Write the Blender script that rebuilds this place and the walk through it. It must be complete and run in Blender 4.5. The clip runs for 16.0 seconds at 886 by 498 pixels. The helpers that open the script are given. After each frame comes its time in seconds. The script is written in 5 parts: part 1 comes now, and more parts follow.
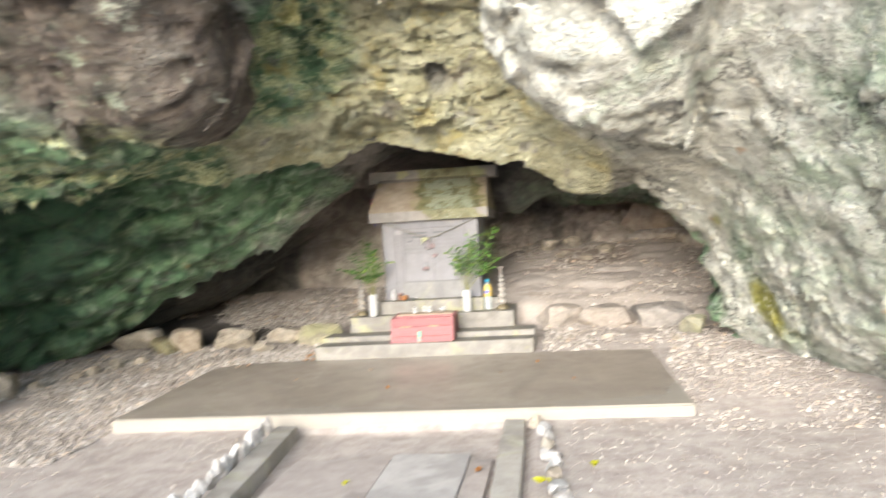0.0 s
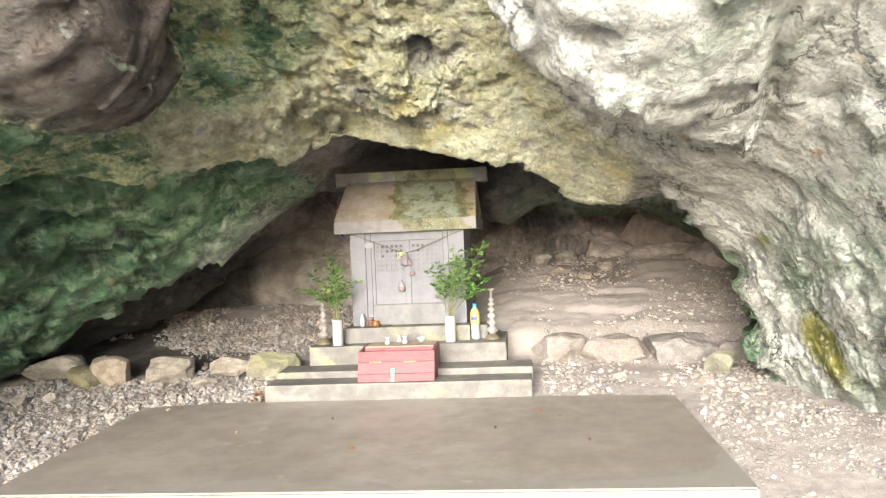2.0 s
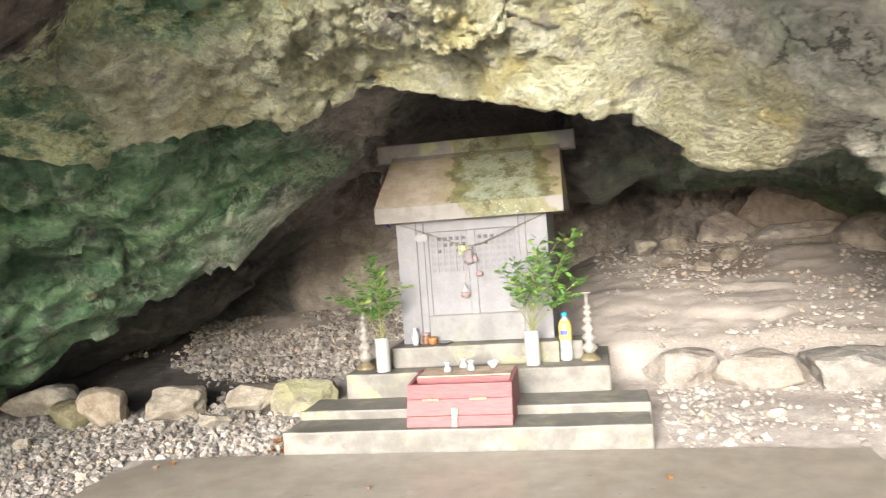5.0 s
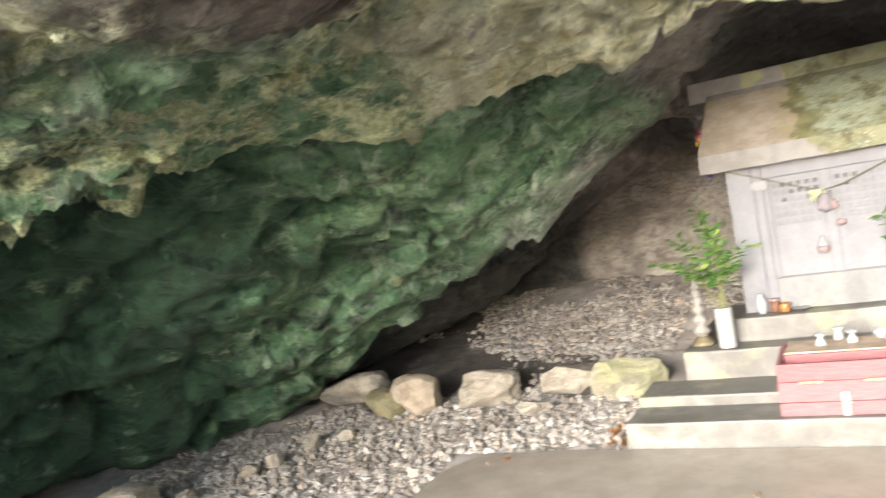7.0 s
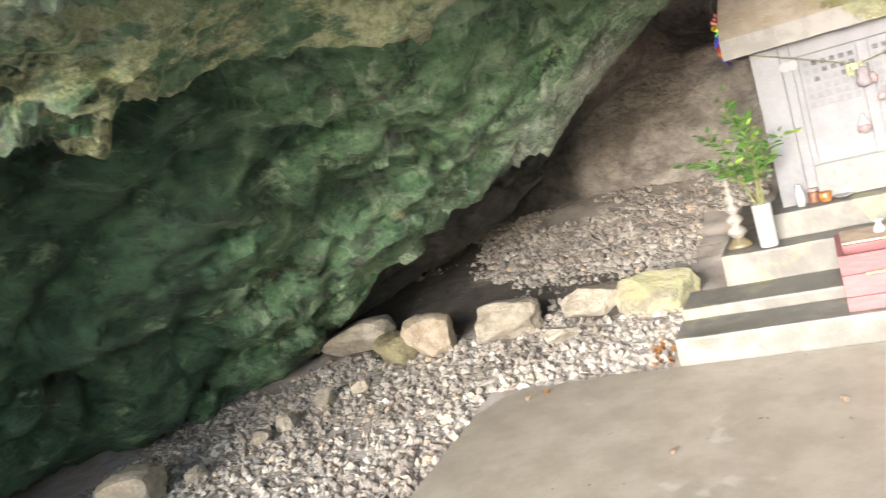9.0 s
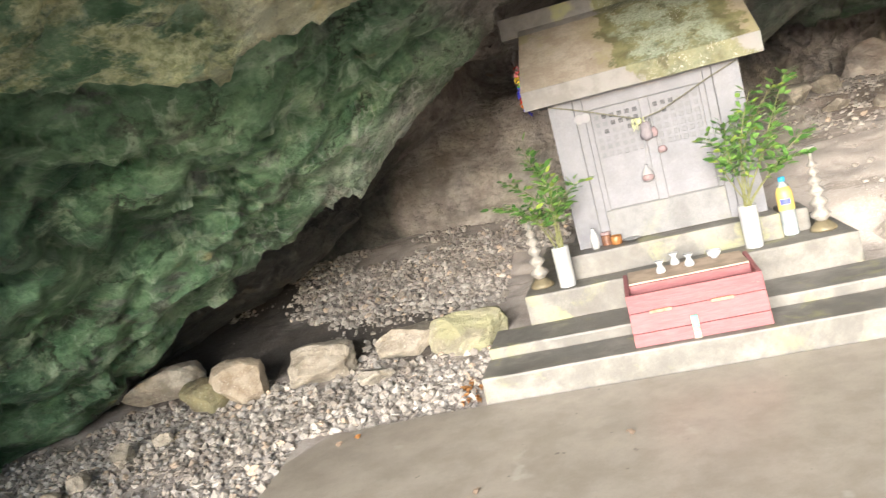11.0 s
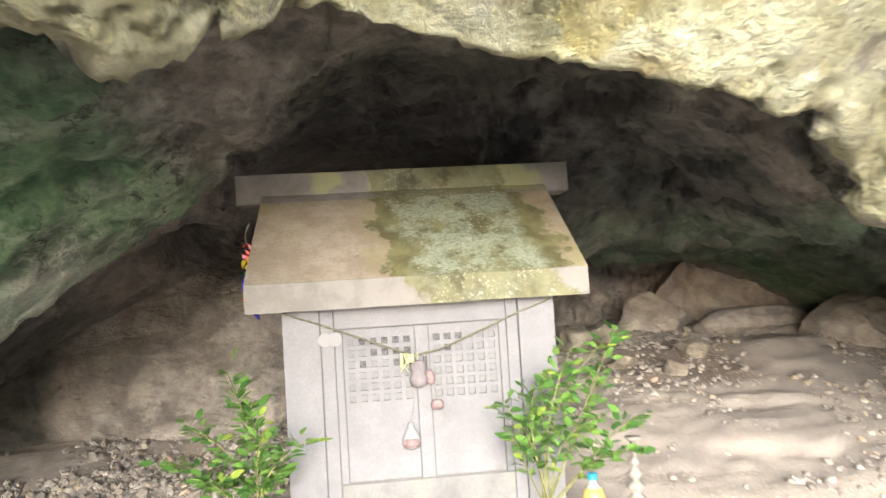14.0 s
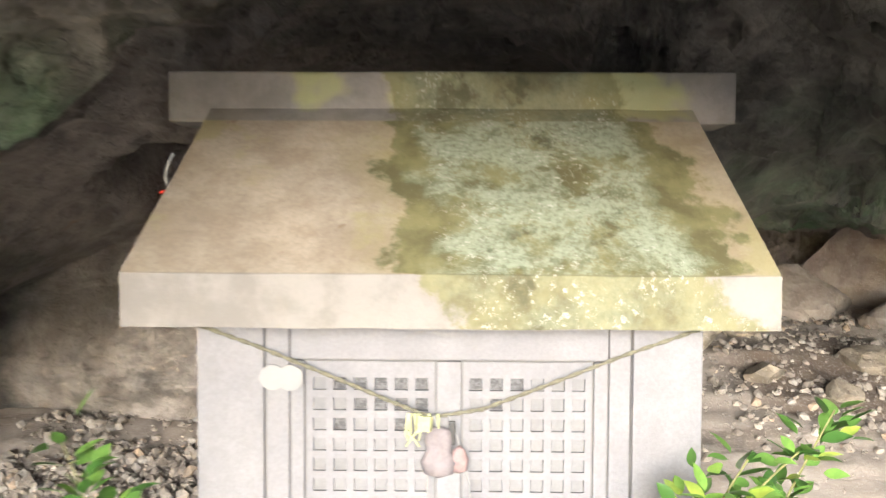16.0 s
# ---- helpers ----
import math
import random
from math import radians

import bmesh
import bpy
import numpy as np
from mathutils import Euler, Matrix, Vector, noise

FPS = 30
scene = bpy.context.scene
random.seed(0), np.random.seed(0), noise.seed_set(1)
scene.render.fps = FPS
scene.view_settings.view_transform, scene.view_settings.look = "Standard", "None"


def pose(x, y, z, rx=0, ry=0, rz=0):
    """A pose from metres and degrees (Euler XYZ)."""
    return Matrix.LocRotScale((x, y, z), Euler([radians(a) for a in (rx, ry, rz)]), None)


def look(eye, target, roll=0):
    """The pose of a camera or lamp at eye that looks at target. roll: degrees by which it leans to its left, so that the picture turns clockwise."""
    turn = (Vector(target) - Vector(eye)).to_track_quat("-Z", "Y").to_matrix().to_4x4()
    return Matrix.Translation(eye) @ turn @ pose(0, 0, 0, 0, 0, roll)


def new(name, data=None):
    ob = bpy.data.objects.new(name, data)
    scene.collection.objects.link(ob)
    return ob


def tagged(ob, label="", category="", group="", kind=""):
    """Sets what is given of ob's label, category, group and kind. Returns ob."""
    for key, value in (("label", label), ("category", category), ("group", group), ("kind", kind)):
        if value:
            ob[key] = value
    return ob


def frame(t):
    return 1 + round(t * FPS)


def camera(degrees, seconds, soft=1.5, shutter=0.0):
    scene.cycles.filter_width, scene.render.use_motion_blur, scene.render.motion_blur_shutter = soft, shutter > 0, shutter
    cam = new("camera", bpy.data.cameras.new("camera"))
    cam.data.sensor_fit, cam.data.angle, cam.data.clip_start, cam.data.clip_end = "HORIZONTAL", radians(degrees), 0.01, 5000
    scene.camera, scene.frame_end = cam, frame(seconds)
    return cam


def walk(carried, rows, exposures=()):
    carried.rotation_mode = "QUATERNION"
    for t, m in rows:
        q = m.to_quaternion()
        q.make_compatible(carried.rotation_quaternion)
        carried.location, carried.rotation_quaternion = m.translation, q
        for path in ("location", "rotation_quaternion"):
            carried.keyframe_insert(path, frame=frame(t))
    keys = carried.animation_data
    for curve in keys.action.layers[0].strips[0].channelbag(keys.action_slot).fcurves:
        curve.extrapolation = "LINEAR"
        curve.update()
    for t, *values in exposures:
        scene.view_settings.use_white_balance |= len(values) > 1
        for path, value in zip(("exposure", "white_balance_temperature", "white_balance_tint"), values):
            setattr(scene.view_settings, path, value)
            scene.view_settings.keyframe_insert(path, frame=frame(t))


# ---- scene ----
# ---- camera ----
cam = camera(58.9, 16.0, 1.25, 0.5)
PATH = [
    (0, (0.768, 0.256, 1.108), (0.499, 2.238, 1.087), -3.4),
    (0.5, (0.687, 0.713, 1.155), (0.658, 2.712, 1.192), -5.2),
    (1, (0.57, 1.03, 1.166), (0.558, 3.03, 1.139), -4.5),
    (1.5, (0.557, 1.327, 1.226), (0.344, 3.316, 1.22), -3.1),
    (2, (0.515, 1.614, 1.223), (0.319, 3.605, 1.207), -2.4),
    (2.5, (0.484, 1.964, 1.229), (0.31, 3.956, 1.207), -2.4),
    (3, (0.503, 2.287, 1.269), (0.225, 4.268, 1.275), -2.9),
    (3.2, (0.497, 2.402, 1.263), (0.208, 4.381, 1.255), -3.0),
    (5.3, (0.246, 3.538, 1.248), (-0.187, 5.49, 1.212), -4.7),
    (5.5, (0.183, 3.637, 1.261), (-0.294, 5.579, 1.233), -5.1),
    (6, (0.113, 3.758, 1.284), (-0.558, 5.642, 1.262), -6.1),
    (6.5, (-0.074, 3.784, 1.299), (-0.93, 5.59, 1.256), -7.7),
    (7, (-0.329, 3.825, 1.31), (-1.286, 5.58, 1.25), -9.7),
    (7.5, (-0.582, 3.979, 1.298), (-1.686, 5.645, 1.217), -11.5),
    (8, (-0.716, 4.051, 1.274), (-1.791, 5.732, 1.147), -13.4),
    (8.5, (-0.776, 4.098, 1.275), (-1.768, 5.824, 1.088), -14.8),
    (9, (-0.789, 4.098, 1.256), (-1.686, 5.872, 1.031), -15.6),
    (9.2, (-0.81, 4.087, 1.258), (-1.64, 5.891, 1.02), -15.7),
    (11.5, (-0.69, 4.199, 1.274), (-1.076, 6.146, 1.027), -13.0),
    (12, (-0.733, 4.348, 1.304), (-0.955, 6.323, 1.08), -10.8),
    (12.5, (-0.832, 4.648, 1.339), (-0.775, 6.643, 1.215), -7.7),
    (13, (-0.856, 5.014, 1.347), (-0.625, 7.0, 1.372), -5.9),
    (13.5, (-0.835, 5.333, 1.343), (-0.555, 7.311, 1.44), -4.7),
    (14, (-0.746, 5.714, 1.39), (-0.53, 7.7, 1.493), -3.5),
    (14.5, (-0.556, 6.159, 1.443), (-0.535, 8.157, 1.526), -1.2),
    (15, (-0.552, 6.431, 1.496), (-0.555, 8.431, 1.519), 0.1),
    (15.5, (-0.585, 6.804, 1.55), (-0.638, 8.803, 1.541), 0.6),
    (16, (-0.515, 7.123, 1.562), (-0.538, 9.121, 1.479), 0.3),
]
EXPOSURES = [(0, 1.9), (3, 2.1), (5.5, 2.2), (9, 2.45), (11.5, 2.2), (13, 2.2), (14, 2.3), (15, 2.52), (16, 2.52)]
walk(cam, [(t, look(eye, target, roll)) for t, eye, target, roll in PATH], EXPOSURES)

# ---- world, sun ----
world = bpy.data.worlds.new("overcast_sky")
scene.world = world
world.use_nodes = True
wt = world.node_tree
sky = wt.nodes.new("ShaderNodeTexSky")
sky.sky_type, sky.sun_disc = "NISHITA", False
SUN_ELEV, SUN_AZ = radians(17), radians(187)
sky.sun_elevation, sky.sun_rotation = SUN_ELEV, SUN_AZ
sky.air_density, sky.dust_density, sky.ozone_density = 1.0, 1.0, 2.0
wt.links.new(sky.outputs[0], wt.nodes["Background"].inputs[0])
wt.nodes["Background"].inputs[1].default_value = 0.15

sun = new("sun", bpy.data.lights.new("sun", "SUN"))
sun.data.energy, sun.data.angle, sun.data.color = 2.75, radians(34), (1.0, 0.985, 0.96)
sun.matrix_world = look((0, 0, 0), (-math.sin(SUN_AZ) * math.cos(SUN_ELEV), -math.cos(SUN_AZ) * math.cos(SUN_ELEV), -math.sin(SUN_ELEV)))


# ---- noise on arrays ----
TABLE = np.random.default_rng(5).random((32, 32, 32))


def vnoise(p, s, seed=0):
    """Smooth value noise, 0 to 1, at the points p."""
    q = np.asarray(p) * s + seed * 7.31
    i = np.floor(q).astype(int)
    f = q - i
    f = f * f * (3 - 2 * f)
    i0, i1 = i % 32, (i + 1) % 32
    out = 0
    for a in (0, 1):
        for b in (0, 1):
            for c in (0, 1):
                w = (f[..., 0] if a else 1 - f[..., 0]) * (f[..., 1] if b else 1 - f[..., 1]) * (f[..., 2] if c else 1 - f[..., 2])
                out = out + w * TABLE[(i1 if a else i0)[..., 0], (i1 if b else i0)[..., 1], (i1 if c else i0)[..., 2]]
    return out


def fbm(p, s, octaves=4, seed=0):
    total, amp, norm = 0, 1.0, 0
    for o in range(octaves):
        total = total + amp * vnoise(p, s * 2 ** o, seed + o)
        norm += amp
        amp *= 0.5
    return total / norm


def ridged(p, s, octaves=3, seed=0):
    total, amp, norm = 0, 1.0, 0
    for o in range(octaves):
        total = total + amp * (1 - np.abs(2 * vnoise(p, s * 2 ** o, seed + o) - 1))
        norm += amp
        amp *= 0.5
    return total / norm


def facets(p, s, seed=0):
    """Fractured rock: each cell of a scattered net is a plane of its own tilt."""
    q = np.asarray(p) * s
    i = np.floor(q).astype(int)
    best, value = np.full(q.shape[:-1], 9.0), np.zeros(q.shape[:-1])

    def rnd(c, k):
        return TABLE[(c[..., 0] + 5 * k + seed) % 32, (c[..., 1] + 11 * k) % 32, (c[..., 2] + 17 * k + seed) % 32]

    for a in (-1, 0, 1):
        for b in (-1, 0, 1):
            for c in (-1, 0, 1):
                cell = i + np.array([a, b, c])
                off = q - cell - np.stack([rnd(cell, 0), rnd(cell, 1), rnd(cell, 2)], -1)
                dist = (off ** 2).sum(-1)
                near = dist < best
                tilt = off[..., 0] * (rnd(cell, 3) - 0.5) + off[..., 1] * (rnd(cell, 4) - 0.5) + off[..., 2] * (rnd(cell, 5) - 0.5) + 0.35 * (rnd(cell, 6) - 0.5)
                value = np.where(near, tilt, value)
                best = np.where(near, dist, best)
    return value


def sstep(v, a, b):
    t = np.clip((v - a) / (b - a), 0, 1)
    return t * t * (3 - 2 * t)


def smooth_rows(a, sigma, axis):
    r = max(1, int(3 * sigma))
    k = np.exp(-0.5 * (np.arange(-r, r + 1) / sigma) ** 2)
    k /= k.sum()
    pad = [(0, 0)] * a.ndim
    pad[axis] = (r, r)
    b = np.pad(a, pad, mode="edge")
    return np.apply_along_axis(lambda m: np.convolve(m, k, mode="valid"), axis, b)


# ---- materials ----
class Nodes:
    """Short names for the nodes of one material."""

    def __init__(self, name):
        self.m = bpy.data.materials.new(name)
        self.m.use_nodes = True
        self.t = self.m.node_tree
        self.b = self.t.nodes["Principled BSDF"]
        self.pos = self.t.nodes.new("ShaderNodeNewGeometry").outputs["Position"]

    def put(self, socket, value):
        if isinstance(value, bpy.types.NodeSocket):
            self.t.links.new(value, socket)
        elif isinstance(value, (tuple, list)) and len(value) == 3 and socket.type == "RGBA":
            socket.default_value = (*value, 1)
        else:
            socket.default_value = value

    def scaled(self, scale, turn=(0, 0, 0)):
        n = self.t.nodes.new("ShaderNodeMapping")
        self.put(n.inputs[0], self.pos)
        n.inputs["Scale"].default_value = scale
        n.inputs["Rotation"].default_value = turn
        return n.outputs[0]

    def noise(self, scale, detail=5, rough=0.6, warp=0.0, vec=None):
        n = self.t.nodes.new("ShaderNodeTexNoise")
        self.put(n.inputs["Vector"], vec or self.pos)
        n.inputs["Scale"].default_value, n.inputs["Detail"].default_value = scale, detail
        n.inputs["Roughness"].default_value, n.inputs["Distortion"].default_value = rough, warp
        return n.outputs[0]

    def voronoi(self, scale, feature="F1", vec=None, out=0):
        n = self.t.nodes.new("ShaderNodeTexVoronoi")
        n.feature = feature
        self.put(n.inputs["Vector"], vec or self.pos)
        n.inputs["Scale"].default_value = scale
        return n.outputs[out]

    def span(self, value, a, b, lo=0.0, hi=1.0):
        n = self.t.nodes.new("ShaderNodeMapRange")
        n.interpolation_type = "SMOOTHSTEP"
        self.put(n.inputs[0], value)
        for i, v in enumerate((a, b, lo, hi)):
            n.inputs[i + 1].default_value = v
        return n.outputs[0]

    def math(self, op, a, b=0.0):
        n = self.t.nodes.new("ShaderNodeMath")
        n.operation = op
        self.put(n.inputs[0], a)
        self.put(n.inputs[1], b)
        return n.outputs[0]

    def mix(self, fac, a, b, kind="MIX"):
        n = self.t.nodes.new("ShaderNodeMix")
        n.data_type, n.blend_type = "RGBA", kind
        self.put(n.inputs[0], fac)
        self.put(n.inputs[6], a)
        self.put(n.inputs[7], b)
        return n.outputs[2]

    def attr(self, name):
        n = self.t.nodes.new("ShaderNodeAttribute")
        n.attribute_name = name
        return n.outputs["Fac"]

    def rand(self):
        return self.t.nodes.new("ShaderNodeObjectInfo").outputs["Random"]

    def island(self):
        return self.t.nodes.new("ShaderNodeNewGeometry").outputs["Random Per Island"]

    def axis(self, i):
        n = self.t.nodes.new("ShaderNodeSeparateXYZ")
        self.put(n.inputs[0], self.pos)
        return n.outputs[i]

    def done(self, colour, rough=0.8, bump=None, depth=0.01, strength=0.6, metal=0.0, spec=0.5):
        self.put(self.b.inputs["Base Color"], colour)
        self.put(self.b.inputs["Roughness"], rough)
        self.put(self.b.inputs["Metallic"], metal)
        self.put(self.b.inputs["Specular IOR Level"], spec)
        if bump is not None:
            n = self.t.nodes.new("ShaderNodeBump")
            n.inputs["Distance"].default_value, n.inputs["Strength"].default_value = depth, strength
            self.put(n.inputs["Height"], bump)
            self.t.links.new(n.outputs[0], self.b.inputs["Normal"])
        return self.m


def cave_rock_material():
    n = Nodes("cave_rock")
    big, mid, fine = n.noise(1.3, 6, 0.6, 0.2), n.noise(6, 8, 0.68, 0.1), n.noise(30, 8, 0.7)
    crustn = n.noise(3.4, 9, 0.72, 0.15, n.scaled((1.0, 1.0, 1.6), (0.2, 0.3, 0)))
    streak = n.noise(4.0, 6, 0.6, 0.2, n.scaled((4.0, 3.0, 0.6), (0.0, 0.25, 0)))
    net = n.mix(0.12, n.pos, n.t.nodes["Noise Texture.001"].outputs[1])
    c = n.mix(n.span(mid, 0.38, 0.62), (0.17, 0.165, 0.14), (0.46, 0.45, 0.39))

    def layer(c, name, low, high, blur=0.5, vary=0.8):
        tone = n.mix(n.span(mid, 0.36, 0.64), low, high)
        f = n.math("ADD", n.attr(name), n.math("MULTIPLY", n.math("SUBTRACT", big, 0.5), vary))
        f = n.math("ADD", f, n.math("MULTIPLY", n.math("SUBTRACT", crustn, 0.5), vary))
        return n.mix(n.span(f, 0.5 - blur / 2, 0.5 + blur / 2), c, tone)

    c = layer(c, "brown", (0.27, 0.235, 0.205), (0.44, 0.395, 0.355))
    c = layer(c, "white", (0.52, 0.52, 0.455), (0.76, 0.76, 0.69))
    c = layer(c, "yellow", (0.60, 0.57, 0.34), (0.88, 0.865, 0.63), 0.4)
    c = layer(c, "green", (0.07, 0.165, 0.078), (0.235, 0.40, 0.225), 0.4)
    # patches in the algae: pale mint film, bare grey rock, black damp
    patch = n.noise(2.1, 5, 0.58, 0.5, n.scaled((1.0, 1.0, 1.7), (0.1, 0.35, 0)))
    other = n.noise(2.9, 7, 0.66, 0.4, n.scaled((1.2, 0.8, 1.5), (0.3, 0.2, 0.4)))
    drip = n.noise(3.2, 5, 0.6, 0.35, n.scaled((2.6, 2.2, 0.8), (0.0, 0.5, 0.2)))
    algae = n.span(n.attr("green"), 0.3, 0.7)
    c = n.mix(n.math("MULTIPLY", algae, n.span(patch, 0.5, 0.64, 0, 0.9)), c, n.mix(n.span(mid, 0.38, 0.62), (0.19, 0.36, 0.19), (0.42, 0.60, 0.37)))
    c = n.mix(n.math("MULTIPLY", algae, n.span(drip, 0.53, 0.64, 0, 0.75)), c, n.mix(n.span(mid, 0.4, 0.6), (0.34, 0.50, 0.33), (0.60, 0.72, 0.53)))
    c = n.mix(n.math("MULTIPLY", algae, n.span(other, 0.56, 0.64, 0, 0.75)), c, n.mix(n.span(mid, 0.38, 0.62), (0.10, 0.105, 0.095), (0.33, 0.34, 0.31)))
    c = n.mix(n.math("MULTIPLY", algae, n.span(patch, 0.41, 0.33, 0, 0.8)), c, n.mix(n.span(mid, 0.4, 0.6), (0.03, 0.034, 0.026), (0.10, 0.105, 0.08)))
    c = layer(c, "deep_green_shade", (0.022, 0.06, 0.034), (0.07, 0.155, 0.085), 0.6)
    c = layer(c, "umber", (0.075, 0.056, 0.045), (0.19, 0.152, 0.12), 0.5, 0.9)
    # dark inner rock; the same layer paints the shade of the undercut
    c = layer(c, "dark_rock_shade", (0.036, 0.037, 0.034), (0.13, 0.125, 0.112), 0.6, 0.5)
    c = layer(c, "moss", (0.21, 0.21, 0.035), (0.38, 0.35, 0.09), 0.3, 0.5)
    # lime crust, grey-mauve and ochre stains, grey streaks
    bare = n.span(n.math("MAXIMUM", n.attr("brown"), n.attr("dark_rock_shade")), 0.7, 0.2)
    c = n.mix(n.math("MULTIPLY", n.math("MULTIPLY", n.span(crustn, 0.56, 0.66), bare), 0.6), c, n.mix(n.span(n.attr("green"), 0.2, 0.7), (0.70, 0.70, 0.60), n.mix(n.span(n.attr("yellow"), 0.3, 0.6), (0.36, 0.46, 0.30), (0.66, 0.68, 0.38))))
    shelf = n.math("MULTIPLY", n.span(n.attr("yellow"), 0.3, 0.6), n.span(n.attr("green"), 0.25, 0.5))
    c = n.mix(n.math("MULTIPLY", shelf, n.span(n.noise(5.5, 8, 0.7, 0.2, n.scaled((0.8, 1.0, 1.7), (0, 0.2, 0))), 0.44, 0.57, 0, 0.92)), c, n.mix(n.span(fine, 0.4, 0.6), (0.54, 0.60, 0.29), (0.86, 0.89, 0.58)))
    stain = n.noise(2.7, 4, 0.5, 0.3)
    c = n.mix(n.math("MULTIPLY", n.math("MULTIPLY", n.span(n.attr("yellow"), 0.4, 0.8), n.span(n.attr("green"), 0.2, 0.5, 1.0, 0.0)), n.span(stain, 0.59, 0.66, 0, 0.65)), c, n.mix(n.span(mid, 0.4, 0.6), (0.30, 0.27, 0.25), (0.50, 0.46, 0.42)))
    c = n.mix(n.math("MULTIPLY", n.span(n.attr("yellow"), 0.4, 0.8), n.span(stain, 0.41, 0.34, 0, 0.45)), c, (0.80, 0.66, 0.22))
    c = n.mix(n.math("MULTIPLY", n.span(streak, 0.58, 0.7), n.math("MULTIPLY", n.attr("white"), 0.42)), c, (0.27, 0.285, 0.235))
    c = n.mix(n.math("MULTIPLY", n.attr("white"), n.span(n.noise(1.9, 5, 0.6, 0.4), 0.55, 0.66, 0, 0.45)), c, (0.50, 0.60, 0.46))
    c = n.mix(n.math("MULTIPLY", n.span(n.math("MAXIMUM", n.attr("dark_rock_shade"), n.attr("deep_green_shade")), 0.2, 0.5, 1.0, 0.0), n.span(n.noise(2.2, 3, 0.5, 0, n.scaled((1, 1, 2))), 0.68, 0.76, 0, 0.6)), c, (0.44, 0.25, 0.10))
    # thin calcite veins across the pale wall
    vein = n.math("ABSOLUTE", n.math("SUBTRACT", n.noise(2.4, 5, 0.55, 0.6, n.scaled((1.3, 1.0, 0.8), (0.3, 0.7, 0))), 0.5))
    c = n.mix(n.math("MULTIPLY", n.math("MULTIPLY", n.span(vein, 0.016, 0.004), n.attr("white")), 0.65), c, (0.80, 0.80, 0.74))
    # dirt lying in pits and cracks
    calm_paint = n.math("MULTIPLY", n.span(n.math("MAXIMUM", n.attr("white"), n.attr("yellow")), 0.3, 0.8, 1.0, 0.3), n.span(n.attr("brown"), 0.3, 0.8, 1.0, 0.25))
    c = n.mix(n.math("MULTIPLY", n.span(n.noise(8, 8, 0.75), 0.42, 0.34, 0, 0.7), calm_paint), c, (0.06, 0.057, 0.045))
    c = n.mix(n.span(fine, 0.3, 0.48, 0.3, 0.0), c, (0.08, 0.075, 0.06))
    split = n.voronoi(2.6, "DISTANCE_TO_EDGE", n.mix(0.30, n.pos, n.t.nodes["Noise Texture.001"].outputs[1]))
    some = n.span(n.noise(1.7, 3, 0.5), 0.47, 0.56)
    open_crack = n.math("MULTIPLY", n.span(split, 0.02, 0.004), some)
    open_crack = n.math("MULTIPLY", open_crack, n.span(n.math("MAXIMUM", n.attr("brown"), n.attr("yellow")), 0.3, 0.7, 1.0, 0.15))
    c = n.mix(n.math("MULTIPLY", open_crack, 0.75), c, (0.05, 0.047, 0.038))
    band = n.noise(1.5, 6, 0.6, 0.5, n.scaled((0.9, 0.9, 2.4), (0, 0.75, 0.2)))
    c = n.mix(n.math("MULTIPLY", n.span(n.attr("brown"), 0.5, 0.8), n.span(band, 0.46, 0.38, 0, 0.45)), c, (0.14, 0.125, 0.108))
    # relief: chips and ledges in the crust, a calmer skin under the algae and on bare rock
    chips = n.math("ADD", n.math("MULTIPLY", n.math("ABSOLUTE", n.math("SUBTRACT", n.noise(4.5, 6, 0.62, 0.2, n.scaled((1.0, 1.0, 1.9), (0.2, 0.6, 0.1))), 0.5)), 2.6), n.math("MULTIPLY", n.voronoi(21, "F1", net), 0.6))
    height = n.math("ADD", n.math("MULTIPLY", mid, 1.1), n.math("ADD", n.math("MULTIPLY", fine, 0.5), n.math("MULTIPLY", n.span(crustn, 0.5, 0.62), 0.45)))
    ledge = n.math("ADD", n.math("MULTIPLY", n.voronoi(8, "F1", net, 1), 0.55), n.math("MULTIPLY", n.voronoi(19, "F1", net, 1), 0.3))
    height = n.math("ADD", n.math("SUBTRACT", height, n.math("MULTIPLY", chips, 0.75)), ledge)
    calm = n.span(n.math("ADD", n.attr("brown"), n.math("MULTIPLY", n.math("SUBTRACT", big, 0.5), 0.6)), 0.4, 0.8, 1.0, 0.35)
    height = n.math("MULTIPLY", height, calm)
    height = n.math("MULTIPLY", height, n.span(n.attr("green"), 0.3, 0.8, 1.0, 0.55))
    height = n.math("MULTIPLY", height, n.span(n.attr("white"), 0.3, 0.8, 1.0, 0.6))
    height = n.math("MULTIPLY", height, n.span(n.attr("yellow"), 0.3, 0.8, 1.0, 1.6))
    height = n.math("ADD", height, n.math("MULTIPLY", n.math("ADD", fine, n.noise(75, 6, 0.7)), n.span(n.attr("green"), 0.3, 0.8, 0.0, 0.28)))
    height = n.math("SUBTRACT", height, n.math("MULTIPLY", open_crack, 0.5))
    rough = n.math("MULTIPLY", n.span(mid, 0.3, 0.7, 0.42, 0.8), n.span(n.attr("green"), 0.3, 0.8, 1.0, 0.78))
    return n.done(c, rough, height, 0.075, 1.0)


